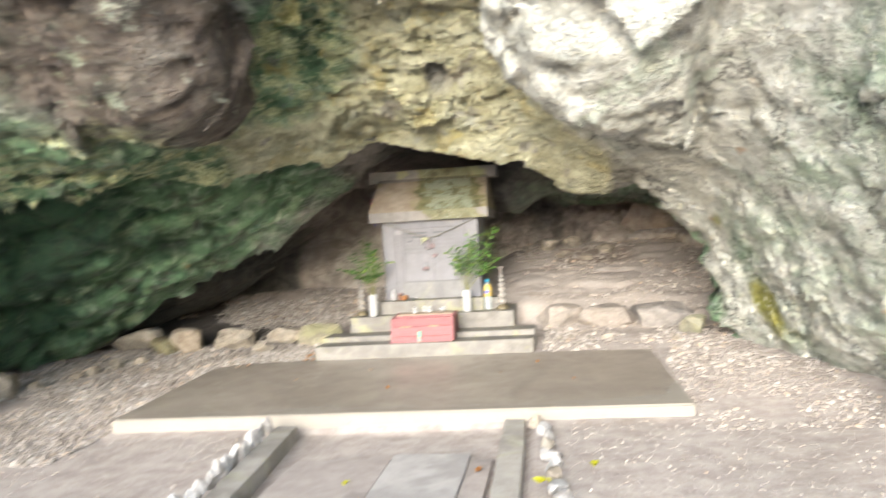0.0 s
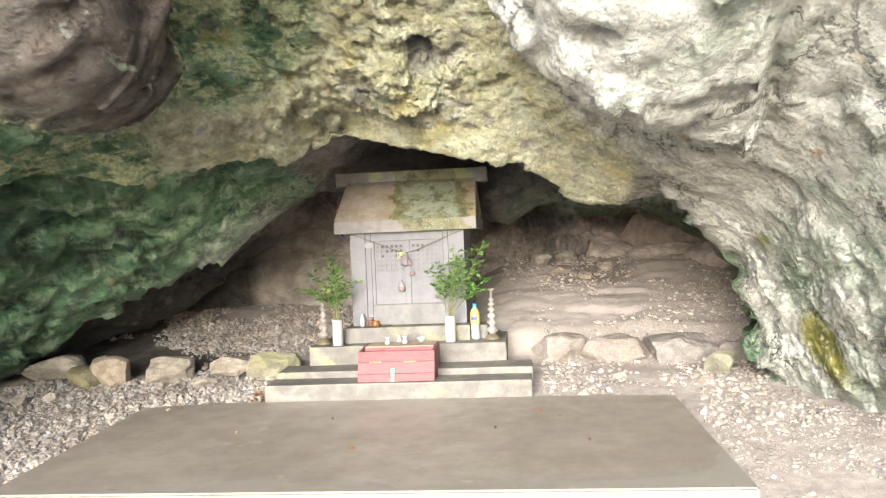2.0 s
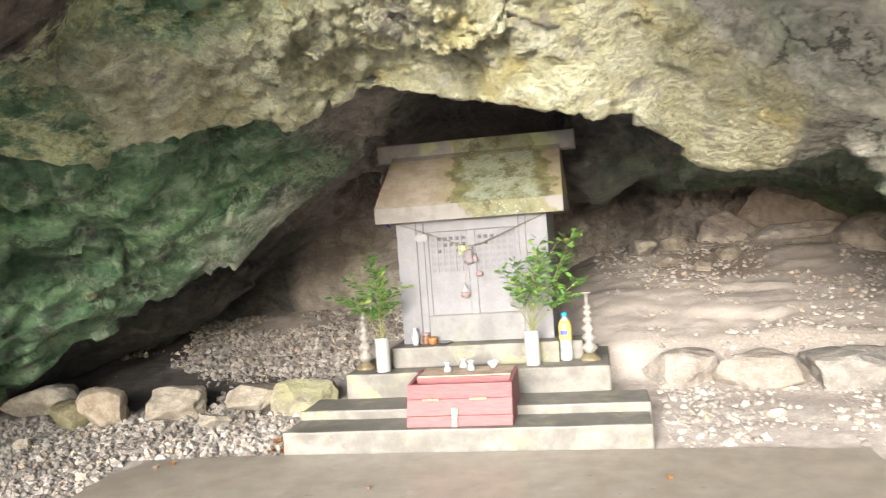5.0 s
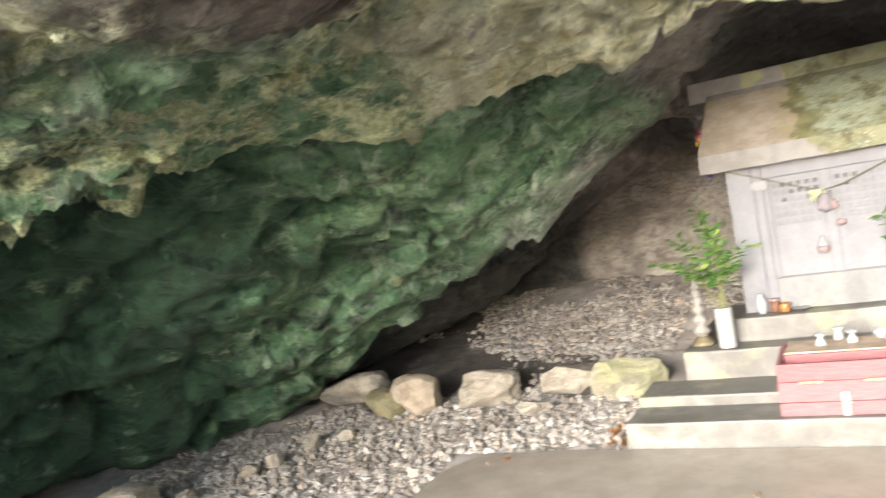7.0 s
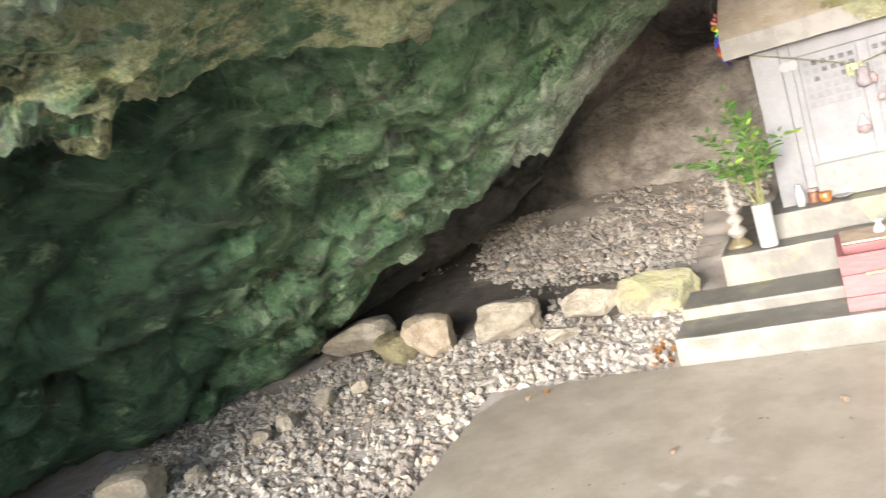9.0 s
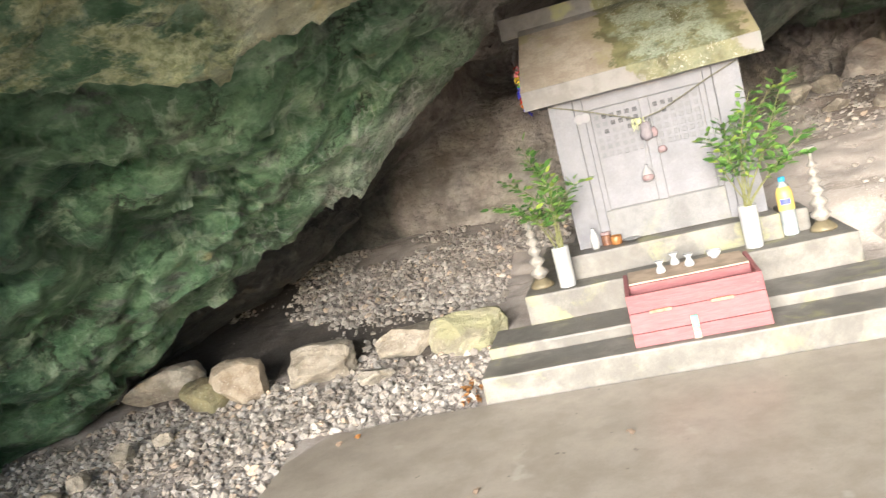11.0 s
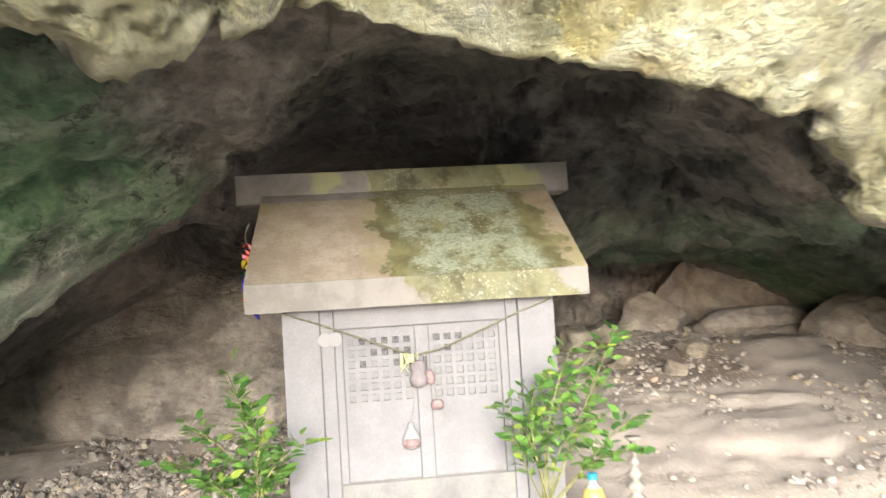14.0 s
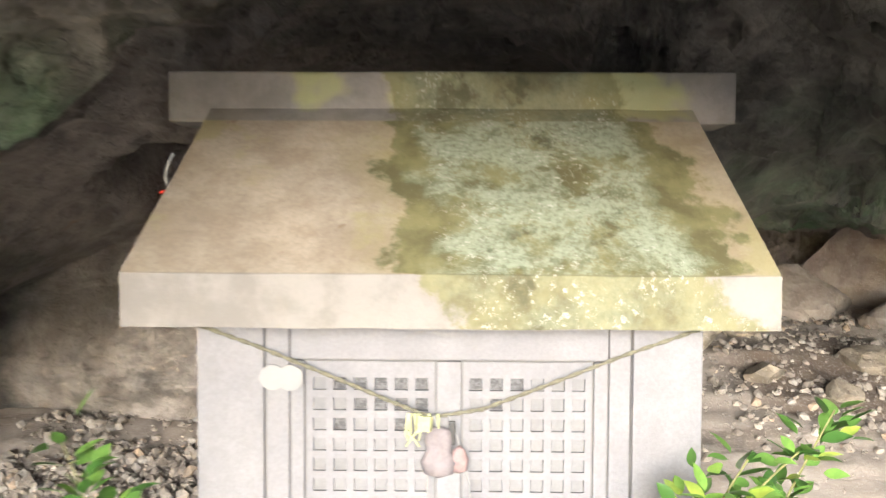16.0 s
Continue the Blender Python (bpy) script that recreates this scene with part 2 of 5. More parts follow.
def ground_material():
    n = Nodes("ground_earth")
    big, mid, fine = n.noise(0.9, 5), n.noise(7, 8, 0.7), n.noise(60, 6, 0.7)
    x, y = n.axis(0), n.axis(1)
    c = n.mix(n.span(mid, 0.35, 0.65), (0.285, 0.24, 0.214), (0.425, 0.374, 0.338))
    c = n.mix(n.span(big, 0.5, 0.68, 0, 0.5), c, (0.18, 0.15, 0.125))
    # unseen pale gravel out of doors, added to bounce light up onto the brow
    c = n.mix(n.span(y, 2.2, 1.2, 0, 0.8), c, n.mix(n.span(mid, 0.35, 0.65), (0.42, 0.385, 0.355), (0.55, 0.515, 0.48)))
    # dry pale earth at the back
    dry = n.math("MULTIPLY", n.span(y, 8.7, 9.3), n.span(mid, 0.3, 0.6, 0.45, 0.9))
    c = n.mix(dry, c, (0.37, 0.325, 0.288))
    band = n.noise(1.6, 6, 0.65, 0.2, n.scaled((0.55, 2.6, 2.6), (0, 0, 0.15)))
    c = n.mix(n.math("MULTIPLY", n.span(band, 0.45, 0.37, 0, 0.6), n.span(y, 6.4, 8.2)), c, (0.14, 0.113, 0.092))
    bank = n.math("MULTIPLY", n.span(x, 0.4, 0.9), n.math("MULTIPLY", n.span(y, 8.2, 8.6), n.span(y, 9.5, 9.1)))
    c = n.mix(n.math("MULTIPLY", bank, 0.6), c, (0.15, 0.125, 0.105))
    # damp dark soil behind the row of stones, deepened for shade under the overhang
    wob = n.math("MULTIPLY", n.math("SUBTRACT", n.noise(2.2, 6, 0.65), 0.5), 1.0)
    soil_shade = n.math("MULTIPLY", n.span(n.math("ADD", y, wob), 8.45, 8.75), n.span(n.math("ADD", y, wob), 9.75, 9.3))
    soil_shade = n.math("MULTIPLY", soil_shade, n.span(n.math("ADD", x, wob), -1.7, -2.1))
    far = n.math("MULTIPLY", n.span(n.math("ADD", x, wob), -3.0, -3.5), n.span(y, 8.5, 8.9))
    c = n.mix(n.math("MAXIMUM", n.math("MULTIPLY", soil_shade, 0.9), far), c, (0.05, 0.04, 0.032))
    bare = n.span(n.math("MAXIMUM", soil_shade, far), 0.2, 0.8, 1.0, 0.25)
    wet = n.math("MULTIPLY", n.span(n.math("ADD", y, wob), 10.3, 10.6), n.span(n.math("ADD", y, wob), 11.4, 11.1))
    wet = n.math("MULTIPLY", wet, n.math("MULTIPLY", n.span(x, 0.7, 1.0), n.span(x, 2.0, 1.6)))
    c = n.mix(n.math("MULTIPLY", wet, 0.8), c, (0.12, 0.085, 0.062))
    c = n.mix(n.math("MULTIPLY", bare, n.span(fine, 0.5, 0.62, 0, 0.35)), c, (0.50, 0.46, 0.42))
    c = n.mix(n.math("MULTIPLY", bare, n.span(n.noise(110, 3), 0.64, 0.7, 0, 0.6)), c, (0.58, 0.55, 0.51))
    h = n.math("ADD", n.math("MULTIPLY", fine, 0.5), n.math("MULTIPLY", mid, 1.2))
    return n.done(c, 0.92, h, 0.012, 0.7)


def pebble_material():
    n = Nodes("gravel")
    r = n.island()
    c = n.mix(n.span(r, 0.0, 1.0), (0.19, 0.164, 0.143), (0.37, 0.335, 0.298))
    c = n.mix(n.span(r, 0.74, 0.92, 0, 0.45), c, (0.54, 0.51, 0.47))
    c = n.mix(n.span(r, 0.93, 0.97, 0, 0.6), c, (0.42, 0.27, 0.15))
    c = n.mix(n.span(n.noise(40, 5), 0.4, 0.65, 0.35, 0), c, (0.22, 0.19, 0.16))
    c = n.mix(n.span(n.noise(1.9, 5, 0.6, 0.3), 0.5, 0.62, 0, 0.55), c, (0.15, 0.122, 0.1))
    return n.done(c, 0.85, n.noise(90, 5), 0.004, 0.6)


def stone_material(name, low, high, moss=0.0):
    n = Nodes(name)
    mid, fine = n.noise(9, 8, 0.65, 0.3), n.noise(60, 6, 0.7)
    c = n.mix(n.span(mid, 0.35, 0.65), low, high)
    c = n.mix(n.span(n.rand(), 0, 1, 0, 0.22), c, (0.26, 0.19, 0.13))
    c = n.mix(n.span(fine, 0.55, 0.7, 0, 0.5), c, (0.6, 0.57, 0.5))
    if moss:
        c = n.mix(n.span(n.noise(5, 5), 0.4, 0.6, 0, moss), c, (0.29, 0.285, 0.15))
    return n.done(c, 0.85, n.math("ADD", mid, n.math("MULTIPLY", fine, 0.4)), 0.02, 0.8)


def concrete_material(name, low, high, moss=0.0, rough=0.8, wet=0.0):
    n = Nodes(name)
    big, mid, fine = n.noise(1.6, 5, 0.6, 0.5), n.noise(8, 8, 0.65), n.noise(120, 5, 0.7)
    c = n.mix(n.span(mid, 0.3, 0.7), low, high)
    c = n.mix(n.span(fine, 0.35, 0.65, 0.25, 0), c, tuple(v * 0.6 for v in low))
    if moss:
        c = n.mix(n.span(n.noise(4, 7, 0.65, 0.5), 0.54, 0.64, 0, moss), c, (0.34, 0.34, 0.13))
    c = n.mix(n.span(big, 0.52, 0.62, 0, 0.5), c, tuple(v * 0.55 for v in low))
    rr = n.span(big, 0.4, 0.62, rough, rough - wet)
    return n.done(c, rr, n.math("ADD", n.math("MULTIPLY", mid, 0.7), n.math("MULTIPLY", fine, 0.4)), 0.006, 0.6)


def slab_material():
    n = Nodes("wet_concrete")
    big, mid, fine = n.noise(1.1, 6, 0.6, 0.6), n.noise(6, 8, 0.65), n.noise(140, 5, 0.7)
    c = n.mix(n.span(mid, 0.3, 0.7), (0.218, 0.187, 0.153), (0.295, 0.257, 0.215))
    rim = n.math("ADD", n.axis(1), n.math("MULTIPLY", n.math("SUBTRACT", big, 0.5), 0.8))
    dry = n.span(rim, 5.98, 5.82, 0, 0.8)
    corner = n.math("ADD", n.math("SUBTRACT", n.axis(0), n.math("MULTIPLY", n.axis(1), 0.6)), n.math("MULTIPLY", n.math("SUBTRACT", big, 0.5), 0.6))
    dry = n.math("MAXIMUM", dry, n.span(corner, -2.25, -2.15, 0, 0.9))
    c = n.mix(dry, c, (0.235, 0.213, 0.18))
    c = n.mix(n.span(fine, 0.3, 0.5, 0.3, 0), c, (0.12, 0.105, 0.085))
    c = n.mix(n.span(n.noise(3.4, 4, 0.5), 0.66, 0.72, 0, 0.5), c, (0.40, 0.37, 0.33))
    c = n.mix(n.span(n.noise(22, 2, 0.5), 0.74, 0.77, 0, 0.7), c, (0.07, 0.06, 0.05))
    rough = n.math("MAXIMUM", n.span(big, 0.35, 0.65, 0.28, 0.5), n.math("MULTIPLY", dry, 0.8))
    return n.done(c, rough, n.math("ADD", mid, n.math("MULTIPLY", fine, 0.5)), 0.005, 0.35)


SX = -0.52


def roof_material():
    """Granite roof with a broad dark moss stain and pale lichen in it."""
    n = Nodes("stained_granite")
    mid, fine = n.noise(7, 8, 0.65, 0.1), n.noise(70, 6, 0.7)
    x, z = n.axis(0), n.axis(2)
    c = n.mix(n.span(mid, 0.35, 0.65), (0.25, 0.205, 0.158), (0.35, 0.298, 0.242))
    c = n.mix(n.span(fine, 0.35, 0.6, 0.3, 0), c, (0.16, 0.13, 0.10))
    c = n.mix(n.span(n.noise(2.6, 5, 0.6), 0.54, 0.62, 0, 0.6), c, (0.28, 0.255, 0.125))
    c = n.mix(n.span(n.noise(11, 3, 0.5), 0.66, 0.7, 0, 0.6), c, (0.17, 0.11, 0.075))
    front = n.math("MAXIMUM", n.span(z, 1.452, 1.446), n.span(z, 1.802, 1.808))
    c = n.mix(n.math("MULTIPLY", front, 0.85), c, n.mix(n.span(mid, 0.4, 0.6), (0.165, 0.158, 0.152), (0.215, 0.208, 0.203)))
    c = n.mix(n.math("MULTIPLY", n.span(z, 1.802, 1.808), n.span(n.noise(3.1, 4, 0.5), 0.5, 0.58, 0, 0.7)), c, (0.33, 0.34, 0.15))
    slide = n.math("MULTIPLY", n.math("SUBTRACT", 1.66, z), 0.34)
    off = n.math("SUBTRACT", n.math("SUBTRACT", x, SX + 0.21), slide)
    ragged = n.math("ADD", n.math("MULTIPLY", n.math("SUBTRACT", n.noise(4.2, 7, 0.6, 0.15), 0.5), 0.5), n.math("MULTIPLY", n.math("SUBTRACT", n.noise(17, 5, 0.65), 0.5), 0.12))
    edge = n.math("ADD", n.math("ABSOLUTE", off), ragged)
    stain = n.math("MULTIPLY", n.span(n.math("ADD", edge, n.math("MULTIPLY", front, 0.07)), 0.375, 0.335), n.span(front, 0.0, 1.0, 0.95, 0.85))
    c = n.mix(n.math("MULTIPLY", n.span(edge, 0.50, 0.34), n.span(front, 0.0, 1.0, 0.35, 0.0)), c, (0.24, 0.215, 0.10))
    c = n.mix(stain, c, n.mix(n.span(mid, 0.38, 0.62), (0.085, 0.082, 0.034), (0.165, 0.155, 0.068)))
    # pale mint lichen fills the middle, broken by dark moss and white flecks
    film = n.noise(6.5, 9, 0.72, 0.2)
    heart = n.math("MULTIPLY", n.span(edge, 0.285, 0.2), n.span(film, 0.40, 0.55))
    heart = n.math("MULTIPLY", heart, n.span(front, 0.0, 1.0, 1.0, 0.25))
    c = n.mix(n.math("MULTIPLY", heart, 0.85), c, n.mix(n.span(fine, 0.35, 0.6), (0.17, 0.195, 0.135), (0.30, 0.345, 0.265)))
    specks = n.math("MULTIPLY", n.span(edge, 0.33, 0.2), n.span(n.noise(62, 7, 0.8), 0.55, 0.61))
    c = n.mix(n.math("MULTIPLY", specks, n.span(n.noise(6, 5, 0.6), 0.42, 0.56)), c, (0.40, 0.40, 0.35))
    c = n.mix(n.math("MULTIPLY", n.span(edge, 0.2, 0.1), n.span(n.noise(5, 6, 0.65), 0.56, 0.63, 0, 0.8)), c, (0.06, 0.06, 0.028))
    return n.done(c, 0.85, n.math("ADD", mid, n.math("MULTIPLY", fine, 0.5)), 0.005, 0.6)


def plain(name, colour, rough=0.5, vary=0.12, scale=12, metal=0.0):
    n = Nodes(name)
    k = n.noise(scale, 6, 0.6)
    c = n.mix(n.span(k, 0.35, 0.65), colour, tuple(v * (1 - vary) for v in colour))
    return n.done(c, rough, n.noise(scale * 6, 4), 0.002, 0.3, metal)


def box_wood_material():
    n = Nodes("red_painted_wood")
    grain = n.noise(6, 8, 0.7, 0.3, n.scaled((2.0, 14, 14)))
    c = n.mix(n.span(grain, 0.35, 0.7), (0.145, 0.034, 0.037), (0.215, 0.067, 0.068))
    c = n.mix(n.span(n.noise(7, 6, 0.7, 0.5), 0.66, 0.72, 0, 0.7), c, (0.45, 0.27, 0.20))
    c = n.mix(n.span(n.rand(), 0, 1, 0, 0.2), c, (0.32, 0.13, 0.13))
    return n.done(c, 0.6, grain, 0.004, 0.5)


def leaf_material():
    n = Nodes("glossy_leaf")
    r = n.rand()
    c = n.mix(n.span(r, 0.0, 0.85), (0.045, 0.115, 0.025), (0.15, 0.275, 0.06))
    c = n.mix(n.span(r, 0.88, 0.95, 0, 0.8), c, (0.30, 0.36, 0.06))
    c = n.mix(n.span(n.noise(60, 3), 0.4, 0.6, 0, 0.3), c, (0.05, 0.13, 0.03))
    return n.done(c, 0.28, n.noise(150, 3), 0.001, 0.3)


def clear_plastic():
    n = Nodes("clear_plastic")
    n.b.inputs["Transmission Weight"].default_value = 0.6
    n.b.inputs["IOR"].default_value = 1.2
    return n.done((0.62, 0.66, 0.66), 0.12, n.noise(60, 2), 0.002, 0.4)


ROCK, GROUND, GRAVEL = cave_rock_material(), ground_material(), pebble_material()
STONE = stone_material("field_stone", (0.18, 0.155, 0.122), (0.33, 0.292, 0.24))
MOSSY = stone_material("mossy_stone", (0.19, 0.178, 0.13), (0.28, 0.265, 0.19), 0.6)
SLAB = slab_material()
STEP = concrete_material("mossy_concrete", (0.125, 0.115, 0.10), (0.215, 0.20, 0.178), 0.35, 0.75, 0.25)
KERB = concrete_material("kerb_concrete", (0.30, 0.275, 0.24), (0.42, 0.39, 0.35), 0.2)
PAVE = concrete_material("path_concrete", (0.31, 0.268, 0.243), (0.41, 0.362, 0.332), 0.0)
PAVE_PALE = concrete_material("pale_path_concrete", (0.38, 0.355, 0.335), (0.47, 0.445, 0.42), 0.0)
GRANITE = concrete_material("pale_granite", (0.172, 0.169, 0.181), (0.212, 0.209, 0.222), 0.0, 0.7)
PANEL = concrete_material("weathered_granite", (0.13, 0.128, 0.127), (0.20, 0.196, 0.195), 0.1, 0.7, 0.2)
ROOF = roof_material()
CELL = concrete_material("lattice_recess", (0.152, 0.152, 0.158), (0.196, 0.193, 0.202), 0.0)
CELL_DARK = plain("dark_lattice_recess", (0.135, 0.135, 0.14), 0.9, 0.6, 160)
JOINT = plain("grey_joint", (0.15, 0.147, 0.145), 0.9)
REDWOOD = box_wood_material()
BAREWOOD = plain("bare_wood", (0.40, 0.30, 0.22), 0.7, 0.35, 9)
LEAF = leaf_material()
TWIG = plain("twig_bark", (0.20, 0.20, 0.08), 0.7, 0.4, 30)
CERAMIC = plain("white_ceramic", (0.36, 0.356, 0.352), 0.25, 0.06)
CANDLE = plain("ivory_glaze", (0.29, 0.265, 0.235), 0.35, 0.35, 30)
BRASS = plain("dull_brass", (0.20, 0.165, 0.10), 0.5, 0.3, 20, 0.3)
ROPE = plain("straw_rope", (0.17, 0.16, 0.115), 0.9, 0.35, 60)
PAPER = plain("white_paper", (0.25, 0.247, 0.25), 0.8, 0.08)
PINK = plain("faded_pink_cloth", (0.28, 0.195, 0.195), 0.85, 0.4, 40)
MAUVE = plain("grey_cloth", (0.205, 0.18, 0.19), 0.85, 0.3, 40)
YELLOWISH = plain("pale_yellow_paper", (0.42, 0.43, 0.24), 0.8, 0.25, 60)
BLACK = plain("black_metal", (0.02, 0.02, 0.02), 0.4)
AMBER = plain("amber_glass", (0.30, 0.13, 0.045), 0.2, 0.3, 40)
BROWN_JAR = plain("brown_glass", (0.16, 0.075, 0.045), 0.25, 0.3, 40)
STEEL = plain("dull_steel", (0.40, 0.40, 0.40), 0.35, 0.2, 20, 0.8)
CAP_BLUE = plain("blue_plastic", (0.02, 0.32, 0.55), 0.35)
LABEL_YELLOW = plain("yellow_label", (0.50, 0.36, 0.10), 0.45)
LABEL_BLUE = plain("blue_print", (0.06, 0.08, 0.40), 0.5)
CLEAR = clear_plastic()
TAG_GREEN = plain("faded_green_print", (0.10, 0.34, 0.24), 0.6)
LEAF_YELLOW = plain("yellow_fallen_leaf", (0.62, 0.60, 0.03), 0.6)
LEAF_RED = plain("orange_fallen_leaf", (0.48, 0.22, 0.07), 0.7, 0.4, 40)
CRANES = [plain(nm, c, 0.6) for nm, c in (("red_paper", (0.75, 0.05, 0.03)), ("orange_paper", (0.85, 0.25, 0.02)), ("yellow_paper", (0.80, 0.62, 0.05)), ("green_paper", (0.06, 0.55, 0.10)), ("blue_paper", (0.06, 0.06, 0.55)), ("pink_paper", (0.85, 0.30, 0.35)))]


# ---- mesh helpers ----
def mesh_from(name, verts, faces, material, smooth=False):
    me = bpy.data.meshes.new(name)
    me.from_pydata([tuple(v) for v in verts] if not isinstance(verts, np.ndarray) else verts.tolist(), [], faces if isinstance(faces, list) else faces.tolist())
    me.materials.append(material)
    if smooth:
        me.polygons.foreach_set("use_smooth", [True] * len(me.polygons))
    me.update()
    return me


def part(name, bm, material, parent=None, label="", smooth=False):
    """Links a bmesh as one mesh object, under a thing or a part."""
    me = bpy.data.meshes.new(name)
    bmesh.ops.recalc_face_normals(bm, faces=bm.faces)
    bm.to_mesh(me)
    bm.free()
    me.materials.append(material)
    if smooth:
        me.polygons.foreach_set("use_smooth", [True] * len(me.polygons))
    ob = new(name, me)
    if parent:
        ob.parent = parent
        ob.matrix_parent_inverse = Matrix.Translation(-total_location(parent))
    if label:
        ob["label"] = label
    return ob


def total_location(ob):
    v = Vector((0, 0, 0))
    while ob:
        v += ob.location
        if ob.parent:
            v += ob.matrix_parent_inverse.translation
        ob = ob.parent
    return v


def empty(name, at):
    ob = new(name)
    ob.location = at
    return ob


def slabs(*boxes, bevel=0.006, rough=0.0, seed=1):
    """Bevelled blocks (x0, x1, y0, y1, z0, z1) in one bmesh, edges a little worn."""
    bm = bmesh.new()
    for x0, x1, y0, y1, z0, z1 in boxes:
        made = bmesh.ops.create_cube(bm, size=1, matrix=Matrix.Translation(((x0 + x1) / 2, (y0 + y1) / 2, (z0 + z1) / 2)) @ Matrix.Diagonal((x1 - x0, y1 - y0, z1 - z0, 1)))["verts"]
        edges = list({e for v in made for e in v.link_edges})
        if bevel:
            bmesh.ops.bevel(bm, geom=edges, offset=bevel, segments=2, affect="EDGES", profile=0.6)
    if rough:
        bmesh.ops.subdivide_edges(bm, edges=[e for e in bm.edges if e.calc_length() > 0.12], cuts=10, use_grid_fill=True)
        for v in bm.verts:
            v.co += Vector(noise.noise_vector(v.co * 6 + Vector((seed, 0, 0)))) * rough
    return bm


def lathe(profile, sides=20, at=(0, 0, 0), square=0.0):
    """A turned body from (radius, height) pairs."""
    bm = bmesh.new()
    rings = []
    for r, h in profile:
        rings.append([bm.verts.new((at[0] + r * math.cos(a), at[1] + r * math.sin(a), at[2] + h)) for a in (2 * math.pi * i / sides for i in range(sides))])
    for a, b in zip(rings, rings[1:]):
        for i in range(sides):
            bm.faces.new((a[i], a[(i + 1) % sides], b[(i + 1) % sides], b[i]))
    if profile[0][0] > 1e-4:
        bm.faces.new(rings[0][::-1])
    if profile[-1][0] > 1e-4:
        bm.faces.new(rings[-1])
    bmesh.ops.remove_doubles(bm, verts=bm.verts, dist=1e-5)
    return bm


def tube(points, radius, sides=6, taper=1.0):
    """A round rod along points."""
    bm = bmesh.new()
    pts = [Vector(p) for p in points]
    rings = []
    for i, p in enumerate(pts):
        d = (pts[min(i + 1, len(pts) - 1)] - pts[max(i - 1, 0)]).normalized()
        u = d.orthogonal().normalized()
        w = d.cross(u)
        r = radius * (1 + (taper - 1) * i / max(1, len(pts) - 1))
        rings.append([bm.verts.new(p + r * (math.cos(a) * u + math.sin(a) * w)) for a in (2 * math.pi * k / sides for k in range(sides))])
    for a, b in zip(rings, rings[1:]):
        best = min(range(sides), key=lambda s: (a[0].co - b[s].co).length)
        for k in range(sides):
            bm.faces.new((a[k], a[(k + 1) % sides], b[(k + 1 + best) % sides], b[(k + best) % sides]))
    bm.faces.new(rings[0][::-1])
    bm.faces.new(rings[-1])
    return bm


def rock_mesh(size, seed, cuts=11, level=4, grain=0.045, deep=0.42, boxy=0.0):
    """An angular weathered stone: a ball cut by random planes, then roughened."""
    rng = random.Random(seed)
    bm = bmesh.new()
    bmesh.ops.create_icosphere(bm, subdivisions=level, radius=1)
    planes = [(Vector((rng.gauss(0, 1), rng.gauss(0, 1), rng.gauss(0, 0.8))).normalized(), rng.uniform(deep, deep + 0.3)) for _ in range(cuts)]
    for v in bm.verts:
        p = v.co.copy()
        if boxy:
            p = p.lerp(p / max(abs(p.x), abs(p.y), abs(p.z)) * 0.8, boxy)
        for nrm, d in planes:
            k = p.dot(nrm)
            if k > d:
                p -= nrm * (k - d) * 0.99
        p += Vector(noise.noise_vector(p * 2.2 + Vector((seed, 3, 1)))) * grain * 1.6
        p += Vector(noise.noise_vector(p * 6 + Vector((seed, 9, 4)))) * grain * 0.6
        v.co = Vector((p.x * size[0], p.y * size[1], p.z * size[2]))
    return bm

# ---- the cave: floor ----
def left_right(x):
    return sstep(x, -0.6, 0.5)


def floor_height(x, y):
    """Height of the cave floor: low by the path, rising to the back, with a terrace on one side."""
    left = np.interp(y, [-400, 3, 5.6, 6.6, 7.8, 8.5, 9, 9.9, 11, 12.5, 20, 400], [-0.3, -0.24, -0.21, -0.11, -0.025, 0.05, 0.13, 0.3, 0.5, 0.55, 0.6, 0.6])
    right = np.interp(y, [-400, 3, 5.6, 6.6, 7.8, 8.6, 8.95, 9.2, 9.8, 11, 12.5, 20, 400], [-0.3, -0.24, -0.2, -0.1, -0.015, 0.07, 0.14, 0.36, 0.56, 0.86, 1.0, 1.0, 1.0])
    k = left_right(x)
    z = left * (1 - k) + right * k
    p = np.stack([x, y, np.zeros_like(x)], -1)
    near = sstep(y, 2.0, 6.0) * (np.abs(x) < 8)
    z = z + (fbm(p, 1.1, 3, 3) - 0.5) * 0.09 * near * sstep(y, 7.9, 9.0) + (fbm(p, 5, 3, 8) - 0.5) * (0.012 + 0.02 * sstep(y, 6.0, 8.0)) * near + (fbm(p, 8, 3, 18) - 0.5) * 0.06 * near * sstep(y, 8.7, 9.3)
    s = (y + 1.3 * fbm(p, 0.8, 4, 27)) * 1.9
    z = z + 0.045 * sstep(fbm(p, 1.3, 3, 29), 0.36, 0.66) * (sstep(s - np.floor(s), 0.0, 0.12) - (s - np.floor(s))) * sstep(x, 0.5, 0.9) * sstep(y, 8.9, 9.3) * (np.abs(x) < 8)
    under = (x > -2.54) & (x < 1.66) & (y > 5.8) & (y < 7.69) & ~((x < -2.34) & (y > 7.3))
    z = np.where(under, np.minimum(z, -0.16), z)
    path = (x > -1.15) & (x < 0.6) & (y <= 5.75)
    return np.where(path, z - 0.03, z)


def spread(fine0, fine1, step, far):
    a = np.arange(fine0, fine1, step)
    g = np.geomspace(step * 2, far, 26)
    return np.concatenate([fine0 - g[::-1], a, a[-1] + g])


